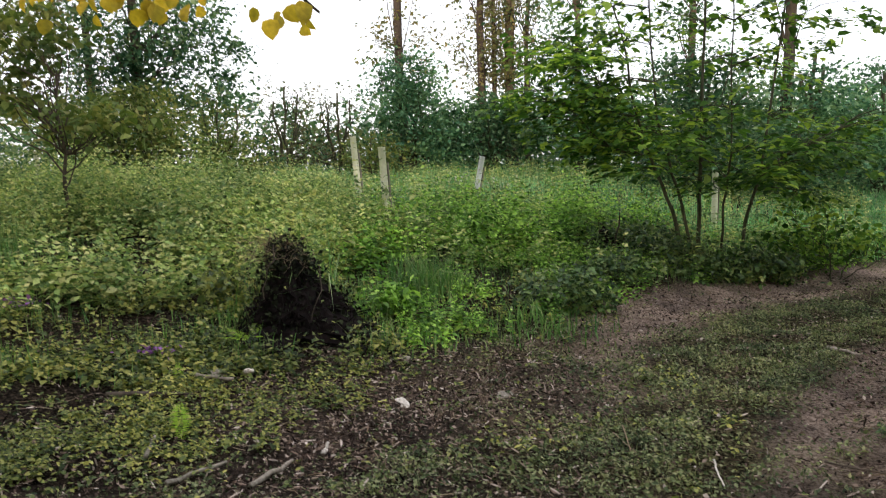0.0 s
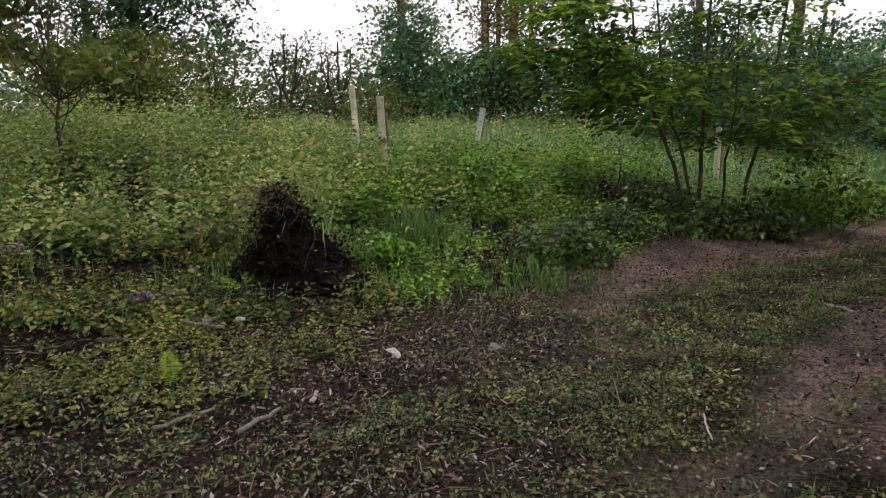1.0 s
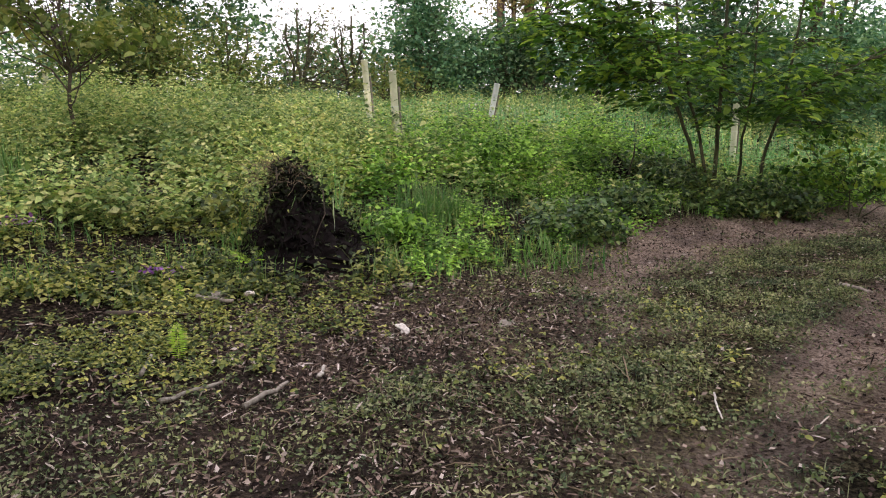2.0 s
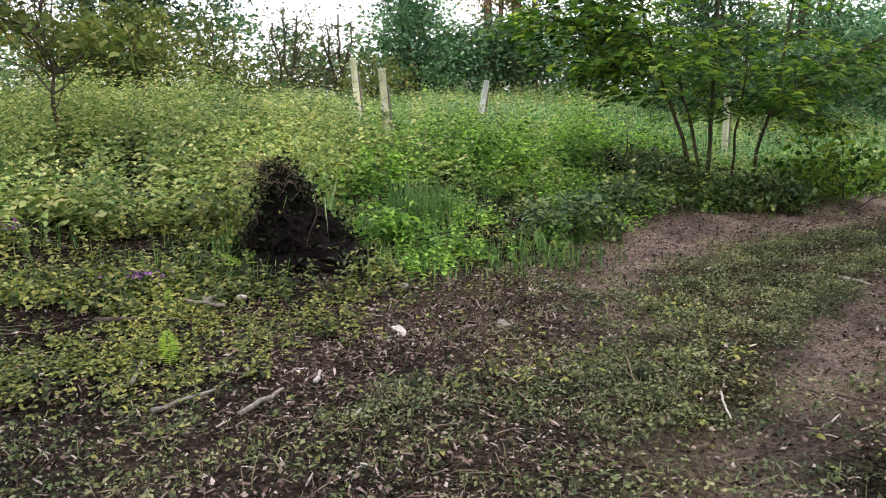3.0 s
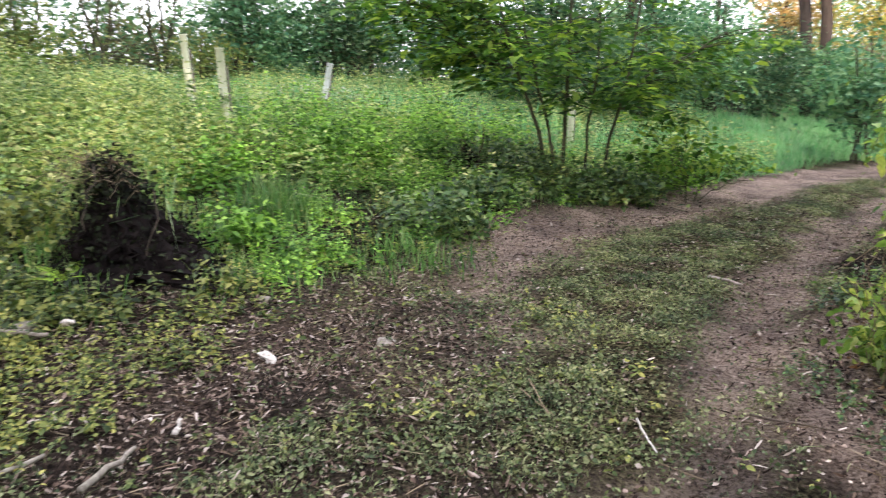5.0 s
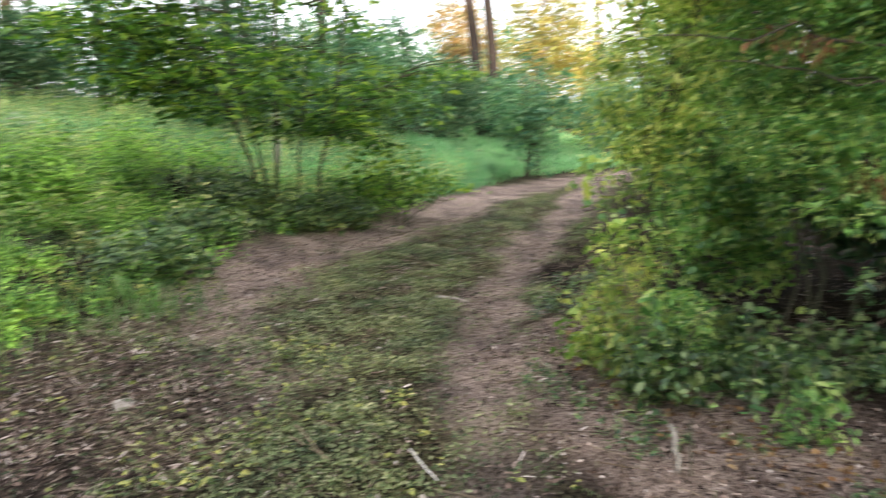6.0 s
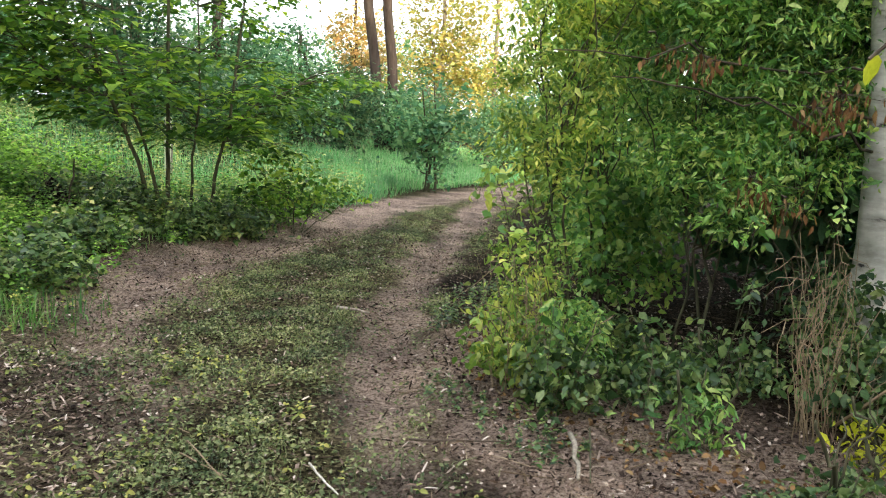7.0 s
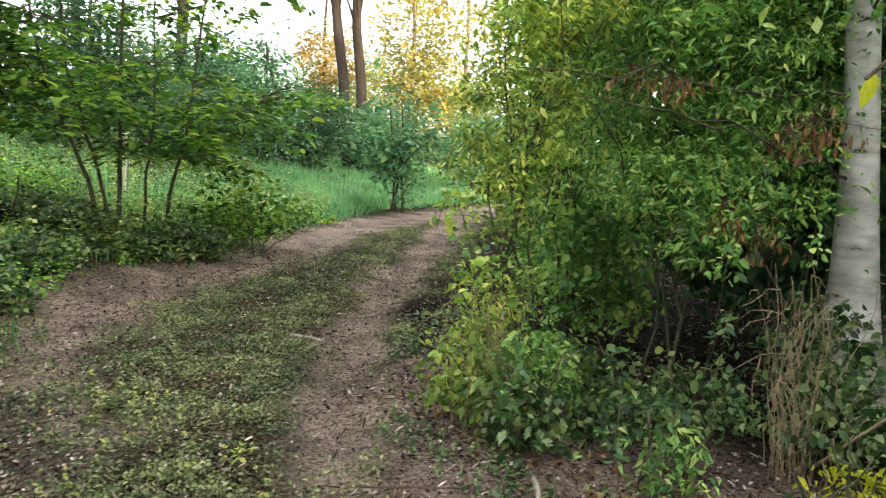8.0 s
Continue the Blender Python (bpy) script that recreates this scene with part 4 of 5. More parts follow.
grass("long_grass", x, y, 0.26, 0.009, MEADOW, "long pale-green grass on top of the bank", rng, 0.6)
# The bright meadow beyond the bend.
x, y = scatter(210000, 3.5, 24, 9.2, 26, lambda x, y: (1 - on_track(x, y)) * (line_distance(x, y, MIDDLE) > 1.3) * (0.75 * y - 0.55 * x < 5.5 + 0.12 * x) * ~hedge_side(x, y) * (0.35 + 0.65 * patchy(x, y, 1.1, 27)), rng)
grass("meadow", x, y, 0.22, 0.008, MEADOW, "bright green meadow grass beyond the bend of the track", rng, 0.7, category="meadow")
# Fine grass on the crown of the track.
mat_of = lambda x, y: smooth(0.43, 0.56, 0.55 * grid_noise(x, y, 0.36, 16) + 0.45 * grid_noise(x, y, 0.13, 28))  # noqa: E731
x, y = scatter(330000, -2, 12, 0.8, 12, lambda x, y: on_track(x, y) * (1 - bare(x, y)) ** 1.5 * (0.06 + 0.94 * mat_of(x, y)) * ~hedge_side(x, y) * 0.8, rng)
grass("track_grass", x, y, 0.042, 0.005, CREEP, "short trodden grass on the crown of the track", rng, 1.3)
x, y = scatter(30000, -5, 4, 0.8, 7, lambda x, y: (1 - bare(x, y)) * (0.05 + 0.4 * patchy(x, y, 0.35, 17)) * clear(x, y) * 0.5, rng)
grass("fine_grass", x, y, 0.045, 0.004, CREEP, "fine sparse grass among the litter", rng, 1.4)

# Creeping small leaves on the track, in low cushions.
x, y = scatter(480000, -3, 9, 0.8, 10, lambda x, y: on_track(x, y) * (0.10 + 0.90 * (1 - bare(x, y))) * (0.20 + 0.80 * mat_of(x, y)) * ~hedge_side(x, y) * (0.35 + 0.65 * smooth(9.5, 5.0, y)) * 0.8, rng)
leaf_cloud("creeping_plants", np.stack([x, y, height(x, y) + 0.006 + rng.random(len(x)) * 0.05 * mat_of(x, y)], 1), 0.021, CREEP, up=0.5, droop=0.0, rng=rng)
tagged(bpy.data.objects["creeping_plants"], "low creeping green leaves on the track", "ground cover", kind="stuff")
# Yellow-green ground cover between the track and the bank, in cushions with dark gaps.
cushion = lambda x, y: smooth(0.45, 0.55, 0.6 * grid_noise(x, y, 0.42, 19) + 0.4 * grid_noise(x, y, 0.15, 20))  # noqa: E731
cover = lambda x, y: (1 - bank(x, y) * 0.75) * (1 - on_track(x, y) * 0.92) * (1 - 0.85 * bare(x, y)) * (0.22 + 0.78 * cushion(x, y)) * clear(x, y, 0.6) * (np.hypot(x + 1.52, y - 3.3) > 0.13) * (0.20 + 0.80 * smooth(2.5, 3.3, y + 0.5 * np.clip(-x - 0.8, 0, 2) + 0.7 * (grid_noise(x, y, 0.5, 29) - 0.5)))  # noqa: E731
x, y = scatter(74000, -6.5, 1.8, 0.8, 8.2, lambda x, y: cover(x, y) * (0.75 + 0.2 * smooth(-3.2, -1.5, x)), rng)
herbs("ground_cover", x, y, 0.058, COVER, 0.037, 2, "yellow-green leafy ground cover over the litter", rng, "oval", "ground cover")
x, y = scatter(6500, -7, 0.3, 3.8, 8.2, lambda x, y: cover(x, y) * patchy(x, y, 0.5, 21) * 0.8, rng)
herbs("young_nettles", x, y, 0.12, COVER, 0.045, 4, "yellow-green young nettles beside the bank", rng)

# Dead leaves, bark and twigs.
x, y = scatter(260000, -6, 9, 0.8, 9, lambda x, y: (0.40 + 0.60 * bare(x, y)) * (1 - 0.6 * bank(x, y)) * (0.5 + 0.5 * patchy(x, y, 0.35, 22)) * np.where(hedge_side(x, y), 0.8, 1) * (0.25 + 0.75 * smooth(0.15, 0.5, line_distance(x, y, RUT_RIGHT))) * (0.35 + 0.65 * smooth(0.2, 0.7, line_distance(x, y, RUT_LEFT) + 2 * smooth(1.6, 0.6, x))) * 0.8, rng)
leaf_cloud("leaf_litter", np.stack([x, y, height(x, y) + rng.uniform(0.0, 0.02, len(x))], 1), 0.022, LITTER, up=0.55, droop=0.0, spread=0.45, rng=rng)
x2, y2 = scatter(260000, -5.5, 6, 0.8, 8, lambda x, y: (0.45 + 0.55 * bare(x, y)) * (1 - 0.8 * bank(x, y)) * (1 - 0.8 * smooth(0.3, 1.3, x)) * (0.4 + 0.6 * patchy(x, y, 0.3, 25)) * 0.75, rng)
leaf_cloud("bark_shreds", np.stack([x2, y2, height(x2, y2) + rng.uniform(0.0, 0.02, len(x2))], 1), 0.034, LITTER, up=0.4, droop=0.0, spread=0.6, shape="shred", rng=rng)
tagged(bpy.data.objects["bark_shreds"], "pale and brown shreds of bark and stalks on the soil", "litter", kind="stuff")
tagged(bpy.data.objects["leaf_litter"], "brown and grey dead leaves littering the soil", "leaf litter", kind="stuff")


x, y = scatter(16000, -7, 4, -6, 0.9, lambda x, y: (1 - 0.8 * bare(x, y)) * (0.2 + 0.8 * patchy(x, y, 0.7, 24)) * ~hedge_side(x, y) * 0.8, rng)
herbs("trodden_cover", x, y, 0.06, COVER, 0.05, 2, "yellow-green leafy ground cover beside the track", rng, "kite", "ground cover")
x, y = scatter(30000, -6, 3, -6, 0.9, lambda x, y: (0.3 + 0.7 * bare(x, y)) * 0.8, rng)
leaf_cloud("fallen_leaves", np.stack([x, y, height(x, y) + rng.uniform(0.0, 0.015, len(x))], 1), 0.028, LITTER, up=0.6, droop=0.0, spread=0.45, rng=rng)
tagged(bpy.data.objects["fallen_leaves"], "brown dead leaves littering the soil", "leaf litter", kind="stuff")


x, y = scatter(6000, 2.2, 5.5, 0.8, 5.2, lambda x, y: (line_distance(x, y, HEDGE_LINE) < 0.32) * patchy(x, y, 0.4, 30) * 0.6, rng)
herbs("hedge_foot_weeds", x, y, 0.06, UNDER, 0.035, 3, "low weeds along the foot of the hedge", rng, "oval", "herbs")
x, y = scatter(6000, 2.0, 5.2, 0.8, 4.5, lambda x, y: (line_distance(x, y, HEDGE_LINE[1:7]) < 0.6) * hedge_side(x, y) * 0.6, rng)
leaf_cloud("brown_leaves", np.stack([x, y, height(x, y) + rng.uniform(0.0, 0.03, len(x))], 1), 0.032, DEAD, up=0.4, droop=0.0, spread=0.4, shape="oval", rng=rng)
tagged(bpy.data.objects["brown_leaves"], "curled brown dead leaves under the hedge", "leaf litter", kind="stuff")


def twig_litter():
    r = np.random.default_rng(44)
    x, y = scatter(7000, -5, 6, 0.8, 8, lambda x, y: (0.15 + 0.85 * bare(x, y)) * np.where(x > 0.6, 0.35, 1) * (1 - 0.8 * bank(x, y)) * 0.8, r)
    z = height(x, y)
    paths = []
    for a, b, c in zip(x, y, z):
        t, k = r.uniform(0, math.pi), 0.03 + 0.10 * r.random() ** 2
        p = np.array((a, b, c + 0.008))
        d = np.array((math.cos(t) * k, math.sin(t) * k, r.normal() * 0.012))
        paths.append([(p - d, 0.0022), (p + d * 0.1 + r.normal(size=3) * 0.004, 0.0030), (p + d, 0.0015)])
    v, f = tubes(paths, 4)
    tagged(mesh_object("twigs", v, f, STRAW), "small dry twigs and straw on the soil", "twigs", kind="stuff")


twig_litter()


# ---- single things on the ground ----
def stick(a, b, r, mat, label, seed, knots=True):
    g = np.random.default_rng(seed)
    a, b = np.array(a, float), np.array(b, float)
    z = ground_z(*a[:2])
    root_path = wavy((0, 0, a[2]), b - (a[0], a[1], 0), r, r * 0.6, 6, r * 0.6, g)
    v, f = tubes([root_path], 7)
    v = v + g.normal(size=v.shape) * r * 0.10
    ob = mesh_object("stick", v, f, mat, smooth_shade=True)
    ob.location = (a[0], a[1], max(z, ground_z(*b[:2])) + 0.02)
    tagged(ob, label, "stick", "fallen sticks")


stick((3.08, 5.02, 0.02), (3.17, 4.72, 0.03), 0.015, OLD_WOOD, "pale stripped stick lying on the track", 1)
stick((1.37, 2.82, 0.02), (1.30, 2.50, 0.02), 0.006, PALE_WOOD, "thin pale stick lying on the track", 2)
stick((2.56, 2.28, 0.05), (2.24, 1.98, 0.02), 0.014, OLD_WOOD, "broken bleached stick at the hedge foot", 3)
stick((2.58, 2.18, 0.10), (2.26, 1.93, 0.01), 0.006, STEM, "thin brown stick at the hedge foot", 4)
stick((-0.95, 2.68, 0.02), (-0.80, 2.98, 0.03), 0.016, OLD_WOOD, "grey stick among the litter", 5)
stick((-1.38, 2.74, 0.02), (-1.14, 2.98, 0.03), 0.014, OLD_WOOD, "grey stick among the litter", 6)
stick((-1.58, 3.02, 0.02), (-1.62, 3.28, 0.04), 0.013, OLD_WOOD, "grey stick among the litter", 7)
stick((-3.15, 6.75, 0.05), (-2.72, 6.82, 0.05), 0.024, BARK, "dark rotting branch among the ground cover", 8)
stick((-3.05, 6.35, 0.02), (-2.98, 6.40, 0.12), 0.020, OLD_WOOD, "short pale stick among the ground cover", 9)
stick((-1.72, 4.42, 0.03), (-1.42, 4.25, 0.04), 0.018, OLD_WOOD, "grey broken stick among the litter", 10)
stick((-1.42, 4.56, 0.02), (-1.34, 4.48, 0.05), 0.020, PALE_WOOD, "short pale stick among the litter", 11)
stick((-0.66, 3.12, 0.01), (-0.64, 3.20, 0.05), 0.014, PALE_WOOD, "short pale stick among the litter", 12)
stick((-2.2, 4.05, 0.02), (-1.65, 4.0, 0.02), 0.018, BARK, "dark stick among the ground cover", 13)
stick((1.9, 2.75, 0.02), (2.28, 2.42, 0.02), 0.006, BARK, "thin dark stick across the rut", 14)
stick((3.75, 1.45, 0.05), (3.75, 0.95, 0.62), 0.010, STRAW, "dry leaning stalk by the straw", 15)
stick((1.02, 3.30, 0.02), (0.95, 2.84, 0.04), 0.004, STRAW, "dry straw stalk on the track", 16)
stick((2.34, 9.05, -0.05), (2.40, 9.0, 0.60), 0.013, BARK, "dark dead stub leaning in the herbs on the bank", 18)
stick((0.94, 3.2, 0.02), (0.98, 2.85, 0.03), 0.003, STRAW, "dry straw stalk on the track", 17)


def chunk(x, y, sx, sy, sz, turn, mat, label, seed):
    """A ragged lump of wood or stone, half sunk."""
    bm = bmesh.new()
    bmesh.ops.create_icosphere(bm, subdivisions=3, radius=1.0)
    for v in bm.verts:
        q = v.co * 1.6 + Vector((seed * 3.1, 0, 0))
        k = 1 + 0.35 * noise.noise(q) + 0.18 * noise.noise(q * 2.7)
        v.co = Vector((v.co.x * sx * k, v.co.y * sy * k, v.co.z * sz * k))
    me = bpy.data.meshes.new("chunk")
    bm.to_mesh(me)
    bm.free()
    me.materials.append(mat)
    ob = new("wood_chunk", me)
    ob.matrix_basis = pose(x, y, ground_z(x, y) + sz * 0.45, 4, 6, turn)
    tagged(ob, label, "wood chunk")


chunk(-0.255, 4.0, 0.038, 0.075, 0.024, 25, PALE_WOOD, "bleached chunk of split wood on the litter", 1)
chunk(0.445, 4.22, 0.06, 0.075, 0.016, -20, OLD_WOOD, "flat pale piece of wood on the track", 2)
chunk(-0.26, 5.0, 0.05, 0.04, 0.022, 60, OLD_WOOD, "small pale piece of wood on the litter", 3)
chunk(-1.62, 4.55, 0.10, 0.06, 0.03, 40, OLD_WOOD, "grey splintered piece of wood on the litter", 4)


# ---- ferns ----
def fern(x, y, fronds, label, seed):
    g = np.random.default_rng(seed)
    root = thing("fern", x, y, ground_z(x, y), label, "fern", "ferns")
    for az, tilt, length in fronds:
        c, al, nr, sz = [], [], [], []
        d = np.array((math.cos(az), math.sin(az), 0.0))
        side = np.array((-d[1], d[0], 0.0))
        spine = []
        for i in range(24):
            t = i / 23
            p = d * length * t * math.cos(tilt) + np.array((0, 0, length * (math.sin(tilt) * t - 0.18 * t * t)))
            spine.append((p, 0.003 * (1 - 0.8 * t)))
            w = length * 0.26 * math.sin(math.pi * (0.12 + 0.88 * t)) ** 0.8
            for s in (-1, 1):
                c.append(p)
                al.append(side * s + d * 0.35 + g.normal(size=3) * 0.05)
                nr.append(np.array((0, 0, 1.0)) - d * math.sin(tilt) + g.normal(size=3) * 0.08)
                sz.append(max(w, 0.006))
        v, f = leaves(np.array(c), np.array(al), np.array(nr), np.array(sz), "sliver")
        fr = mesh_object("frond", v, f, FERN, root)
        v, f = tubes([spine], 4)
        mesh_object("midrib", v, f, FERN, fr)


fern(-1.52, 3.42, [(1.9, 1.25, 0.27)], "single bright green fern frond standing in the litter", 1)
fern(-1.85, 4.40, [(1.7, 1.3, 0.17)], "small bright green fern frond in the litter", 2)
fern(-1.55, 5.35, [(0.2, 0.5, 0.30), (1.4, 0.7, 0.26), (2.6, 0.5, 0.30), (3.6, 0.4, 0.28), (5.2, 0.5, 0.28)], "low bright green fern in front of the stump", 3)
fern(0.05, 5.75, [(0.4, 0.5, 0.24), (1.9, 0.7, 0.22), (3.3, 0.5, 0.24), (5.0, 0.4, 0.22)], "low bright green fern at the foot of the bank", 4)
fern(-1.9, 6.0, [(0.9, 0.9, 0.35), (2.4, 0.9, 0.33), (4.0, 0.6, 0.3)], "light green fern beside the stump", 5)


def flowers(x, y, n, label, seed, mat=PURPLE, wide=(0.09, 0.06, 0.02), tall_m=0.13):
    g = np.random.default_rng(seed)
    root = thing("flower_patch", x, y, ground_z(x, y), label, "flowers")
    c = g.normal(size=(n, 3)) * wide + (0, 0, tall_m)
    leaf_cloud("blossom", c, 0.036, mat, root, rng=g, shape="oval")["kind"] = "stuff"
    v, f = tubes([[((p[0], p[1], -0.01), 0.002), (p, 0.0015)] for p in c[::3]], 4)
    mesh_object("greenery", v, f, HERB, root)["kind"] = "stuff"


WHITE = leaf_material("white_petals", [(0.62, 0.62, 0.58), (0.70, 0.70, 0.66), (0.55, 0.56, 0.50)], 0.3, 0.6, gain=(1, 1, 1))
for k, (fx, fy) in enumerate(((0.35, 12.6), (0.9, 12.4), (1.15, 12.9), (-0.3, 12.2), (0.6, 13.2), (-0.55, 10.6))):
    flowers(fx, fy, 30, "loose patch of small white flowers in the long grass", 10 + k, WHITE, (0.22, 0.18, 0.06), 0.40)
flowers(-2.13, 4.72, 46, "small patch of purple flowers in the ground cover", 1)
flowers(-3.5, 5.5, 46, "small patch of purple flowers in the ground cover", 2)


def tussock(x, y, r, tall_m, n, label, seed, mat=GRASS):
    g = np.random.default_rng(seed)
    px, py = x + g.normal(size=n) * r, y + g.normal(size=n) * r
    grass("grass_tussock", px, py, tall_m, 0.010, mat, label, g, 0.7)


for k, (x, y, r, tl, n) in enumerate(((-0.12, 7.1, 0.2, 0.30, 620), (1.0, 6.05, 0.26, 0.17, 260), (-4.6, 6.9, 0.2, 0.30, 500), (-1.62, 5.85, 0.13, 0.26, 160), (-1.25, 6.1, 0.2, 0.6, 200), (-0.72, 5.95, 0.14, 0.28, 150), (-0.35, 5.6, 0.25, 0.14, 160), (0.6, 5.95, 0.34, 0.12, 150))):
    tussock(x, y, r, tl, n, "arching green grass tussock at the foot of the bank", 300 + k)


# Clumps of nettles and brambles that stand out on the bank.
clump_stems = [(-0.2, 0.05, 0.4, 0.006), (0.2, -0.05, 0.4, 0.006), (0.0, 0.1, 0.45, 0.006)]
for k, (x, y, rx, rz, mat, n, lab) in enumerate((
        (1.30, 6.75, 0.46, 0.19, UNDER, 64, "fresh dark-green nettle clump at the foot of the bank"),
        (2.0, 7.7, 0.42, 0.20, UNDER, 46, "fresh dark-green nettle clump at the foot of the bank"),
        (-2.7, 8.7, 0.62, 0.30, HERB_DULL, 70, "dull bramble clump on the bank"),
        (-1.9, 10.3, 0.7, 0.32, HERB_DULL, 70, "dull bramble clump on top of the bank"),
        (-0.55, 8.9, 0.5, 0.28, HERB_DULL, 50, "grey-green herb clump on the bank"),
        (0.7, 9.0, 0.55, 0.28, HERB, 60, "green herb clump on the bank"),
        (-4.3, 9.3, 0.6, 0.32, HERB_DULL, 60, "tall dull nettle clump on the bank"),
        (-1.85, 6.15, 0.36, 0.24, COVER, 50, "yellow-green herb clump beside the stump"),
        (-0.45, 6.1, 0.28, 0.18, HERB, 30, "green herb clump beside the stump"),
        # From here the UNDER clumps carry the bush's shade in their dark leaf colour.
        (2.95, 8.75, 0.5, 0.24, UNDER, 60, "herb clump under the bush, shade put into its dark leaves"),
        (3.35, 8.45, 0.42, 0.17, UNDER, 60, "herb clump under the bush, shade put into its dark leaves"),
        (4.15, 8.55, 0.42, 0.19, UNDER, 56, "herb clump under the bush, shade put into its dark leaves"),
        (4.3, 9.05, 0.38, 0.2, UNDER, 34, "green herb clump under the bush, shade put into its leaf colour"),
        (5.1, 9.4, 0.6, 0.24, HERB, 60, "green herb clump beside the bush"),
        (2.75, 9.3, 0.5, 0.26, UNDER, 46, "herb clump beside the herb mound, shade put into its dark leaves"))):
    tree("herb_clump", x, y, 0.6, 0.006, [(0, 0, rz, rx, rx * 0.7, rz)], mat, 0.065, int(n * 1.3), 20, lab, STEM, 0.10, seed=500 + k, category="herb clump", group="herb clumps on the bank", stems=clump_stems, branch_r=0.004, limb_n=3)


# ---- hedge, birch and undergrowth beside the track ----
def hedge_bush(x, y, crowns, mat, leaf, cn, per, sg, label, seed, shape="oval", stems=None, flat=0.5, name="hedge_bush"):
    return tree(name, x, y, 2.5, 0.02, crowns, mat, leaf, cn, per, label, STEM, sg, seed=seed, category="bush", group="hedge bushes", shape=shape, flat=flat,
                stems=stems or [(-0.2, 0.1, 2.2, 0.012), (0.15, -0.1, 2.4, 0.013), (0.3, 0.2, 1.9, 0.010)], branch_r=0.007, up=0.3, droop=0.7)


hedge_bush(3.55, 3.22, [(-0.08, 0.05, 1.75, 0.34, 0.34, 0.70), (-0.16, 0.10, 0.85, 0.22, 0.22, 0.45), (-0.26, 0.05, 0.4, 0.28, 0.28, 0.30), (0.1, 0.0, 2.7, 0.45, 0.45, 0.6)], HEDGE_LIGHT, 0.050, 200, 50, 0.085,
           "light green leafy bush at the corner of the hedge", 201, "lance")
hedge_bush(4.6, 2.75, [(0.0, 0, 2.0, 0.75, 0.6, 0.8), (-0.35, -0.2, 1.35, 0.55, 0.5, 0.40), (0.1, 0.1, 3.0, 0.9, 0.8, 0.6)], HEDGE, 0.053, 280, 64, 0.11, "dense green hedge bush with arching twigs", 202, "lance")
hedge_bush(5.0, 2.2, [(0.1, 0.2, 2.1, 0.75, 0.6, 0.8), (-0.5, 0, 1.45, 0.55, 0.5, 0.35), (0.2, 0.1, 3.1, 0.9, 0.9, 0.6)], HEDGE, 0.053, 270, 64, 0.11, "dense green hedge bush with arching twigs", 203, "lance")
hedge_bush(5.6, 0.9, [(0.2, 0.1, 2.0, 0.7, 0.7, 0.9), (0.0, 0, 1.2, 0.55, 0.5, 0.5), (0.1, 0.1, 3.0, 0.9, 0.9, 0.6)], HEDGE, 0.053, 250, 64, 0.11, "dense green hedge bush around the birch", 204, "lance")
hedge_bush(4.95, 3.9, [(0.1, 0, 1.6, 0.55, 0.55, 1.2), (0.1, -0.1, 0.5, 0.5, 0.5, 0.4), (0.2, -0.1, 3.0, 0.7, 0.7, 0.7)], HEDGE, 0.065, 240, 32, 0.14, "green hedge bush along the track", 205)
hedge_bush(6.7, 4.95, [(0.1, 0, 1.5, 0.9, 0.8, 1.2), (0.1, 0, 0.5, 0.7, 0.7, 0.4), (0.2, 0, 3.0, 0.9, 0.9, 0.8)], HEDGE, 0.085, 220, 28, 0.18, "green hedge bush along the track", 206)
hedge_bush(9.4, 7.15, [(0.2, 0, 1.5, 1.1, 0.9, 1.2), (0.2, 0, 0.5, 0.8, 0.8, 0.4), (0.3, 0, 3.0, 1.1, 1.0, 0.8)], HEDGE, 0.12, 170, 24, 0.22, "green hedge bush along the track", 207)
hedge_bush(13.3, 10.4, [(0.2, 0, 1.3, 1.1, 0.9, 1.1), (0.2, 0, 0.6, 0.9, 0.8, 0.5)], BLUE_TREE, 0.13, 130, 24, 0.24, "grey-green hedge bush along the track", 208)
# The hedge's inner mass: its deep shade is put into a darker leaf colour.
hedge_bush(6.3, 2.9, [(0, 0, 1.5, 0.7, 1.0, 1.4), (0.1, 0, 2.9, 1.0, 1.3, 1.1)], DARK_TREE, 0.12, 330, 28, 0.2, "inner bush of the hedge, its deep shade put into dark leaves", 209, "kite")
hedge_bush(6.7, 1.3, [(0, 0, 1.5, 0.8, 1.3, 1.4), (0.1, 0, 2.9, 1.0, 1.5, 1.1)], DARK_TREE, 0.12, 360, 28, 0.2, "inner bush of the hedge, its deep shade put into dark leaves", 210, "kite")
hedge_bush(6.4, -0.4, [(0, 0, 1.5, 0.8, 1.3, 1.4), (0.1, 0, 3.2, 0.9, 1.4, 0.9)], DARK_TREE, 0.12, 240, 28, 0.2, "inner bush of the hedge, its deep shade put into dark leaves", 212, "kite")
hedge_bush(8.2, 3.2, [(0, 0, 1.8, 1.3, 1.5, 1.7), (0.1, 0, 3.8, 1.3, 1.5, 1.2)], DARK_TREE, 0.15, 260, 28, 0.26, "inner bush of the hedge, its deep shade put into dark leaves", 213, "kite")
hedge_bush(4.8, -1.3, [(0.3, 0, 1.6, 0.9, 0.9, 1.2), (0, 0, 0.6, 0.8, 0.8, 0.5), (0.1, 0, 3.0, 1.0, 1.0, 0.7)], HEDGE, 0.10, 150, 24, 0.18, "green hedge bush beside the birch", 211)
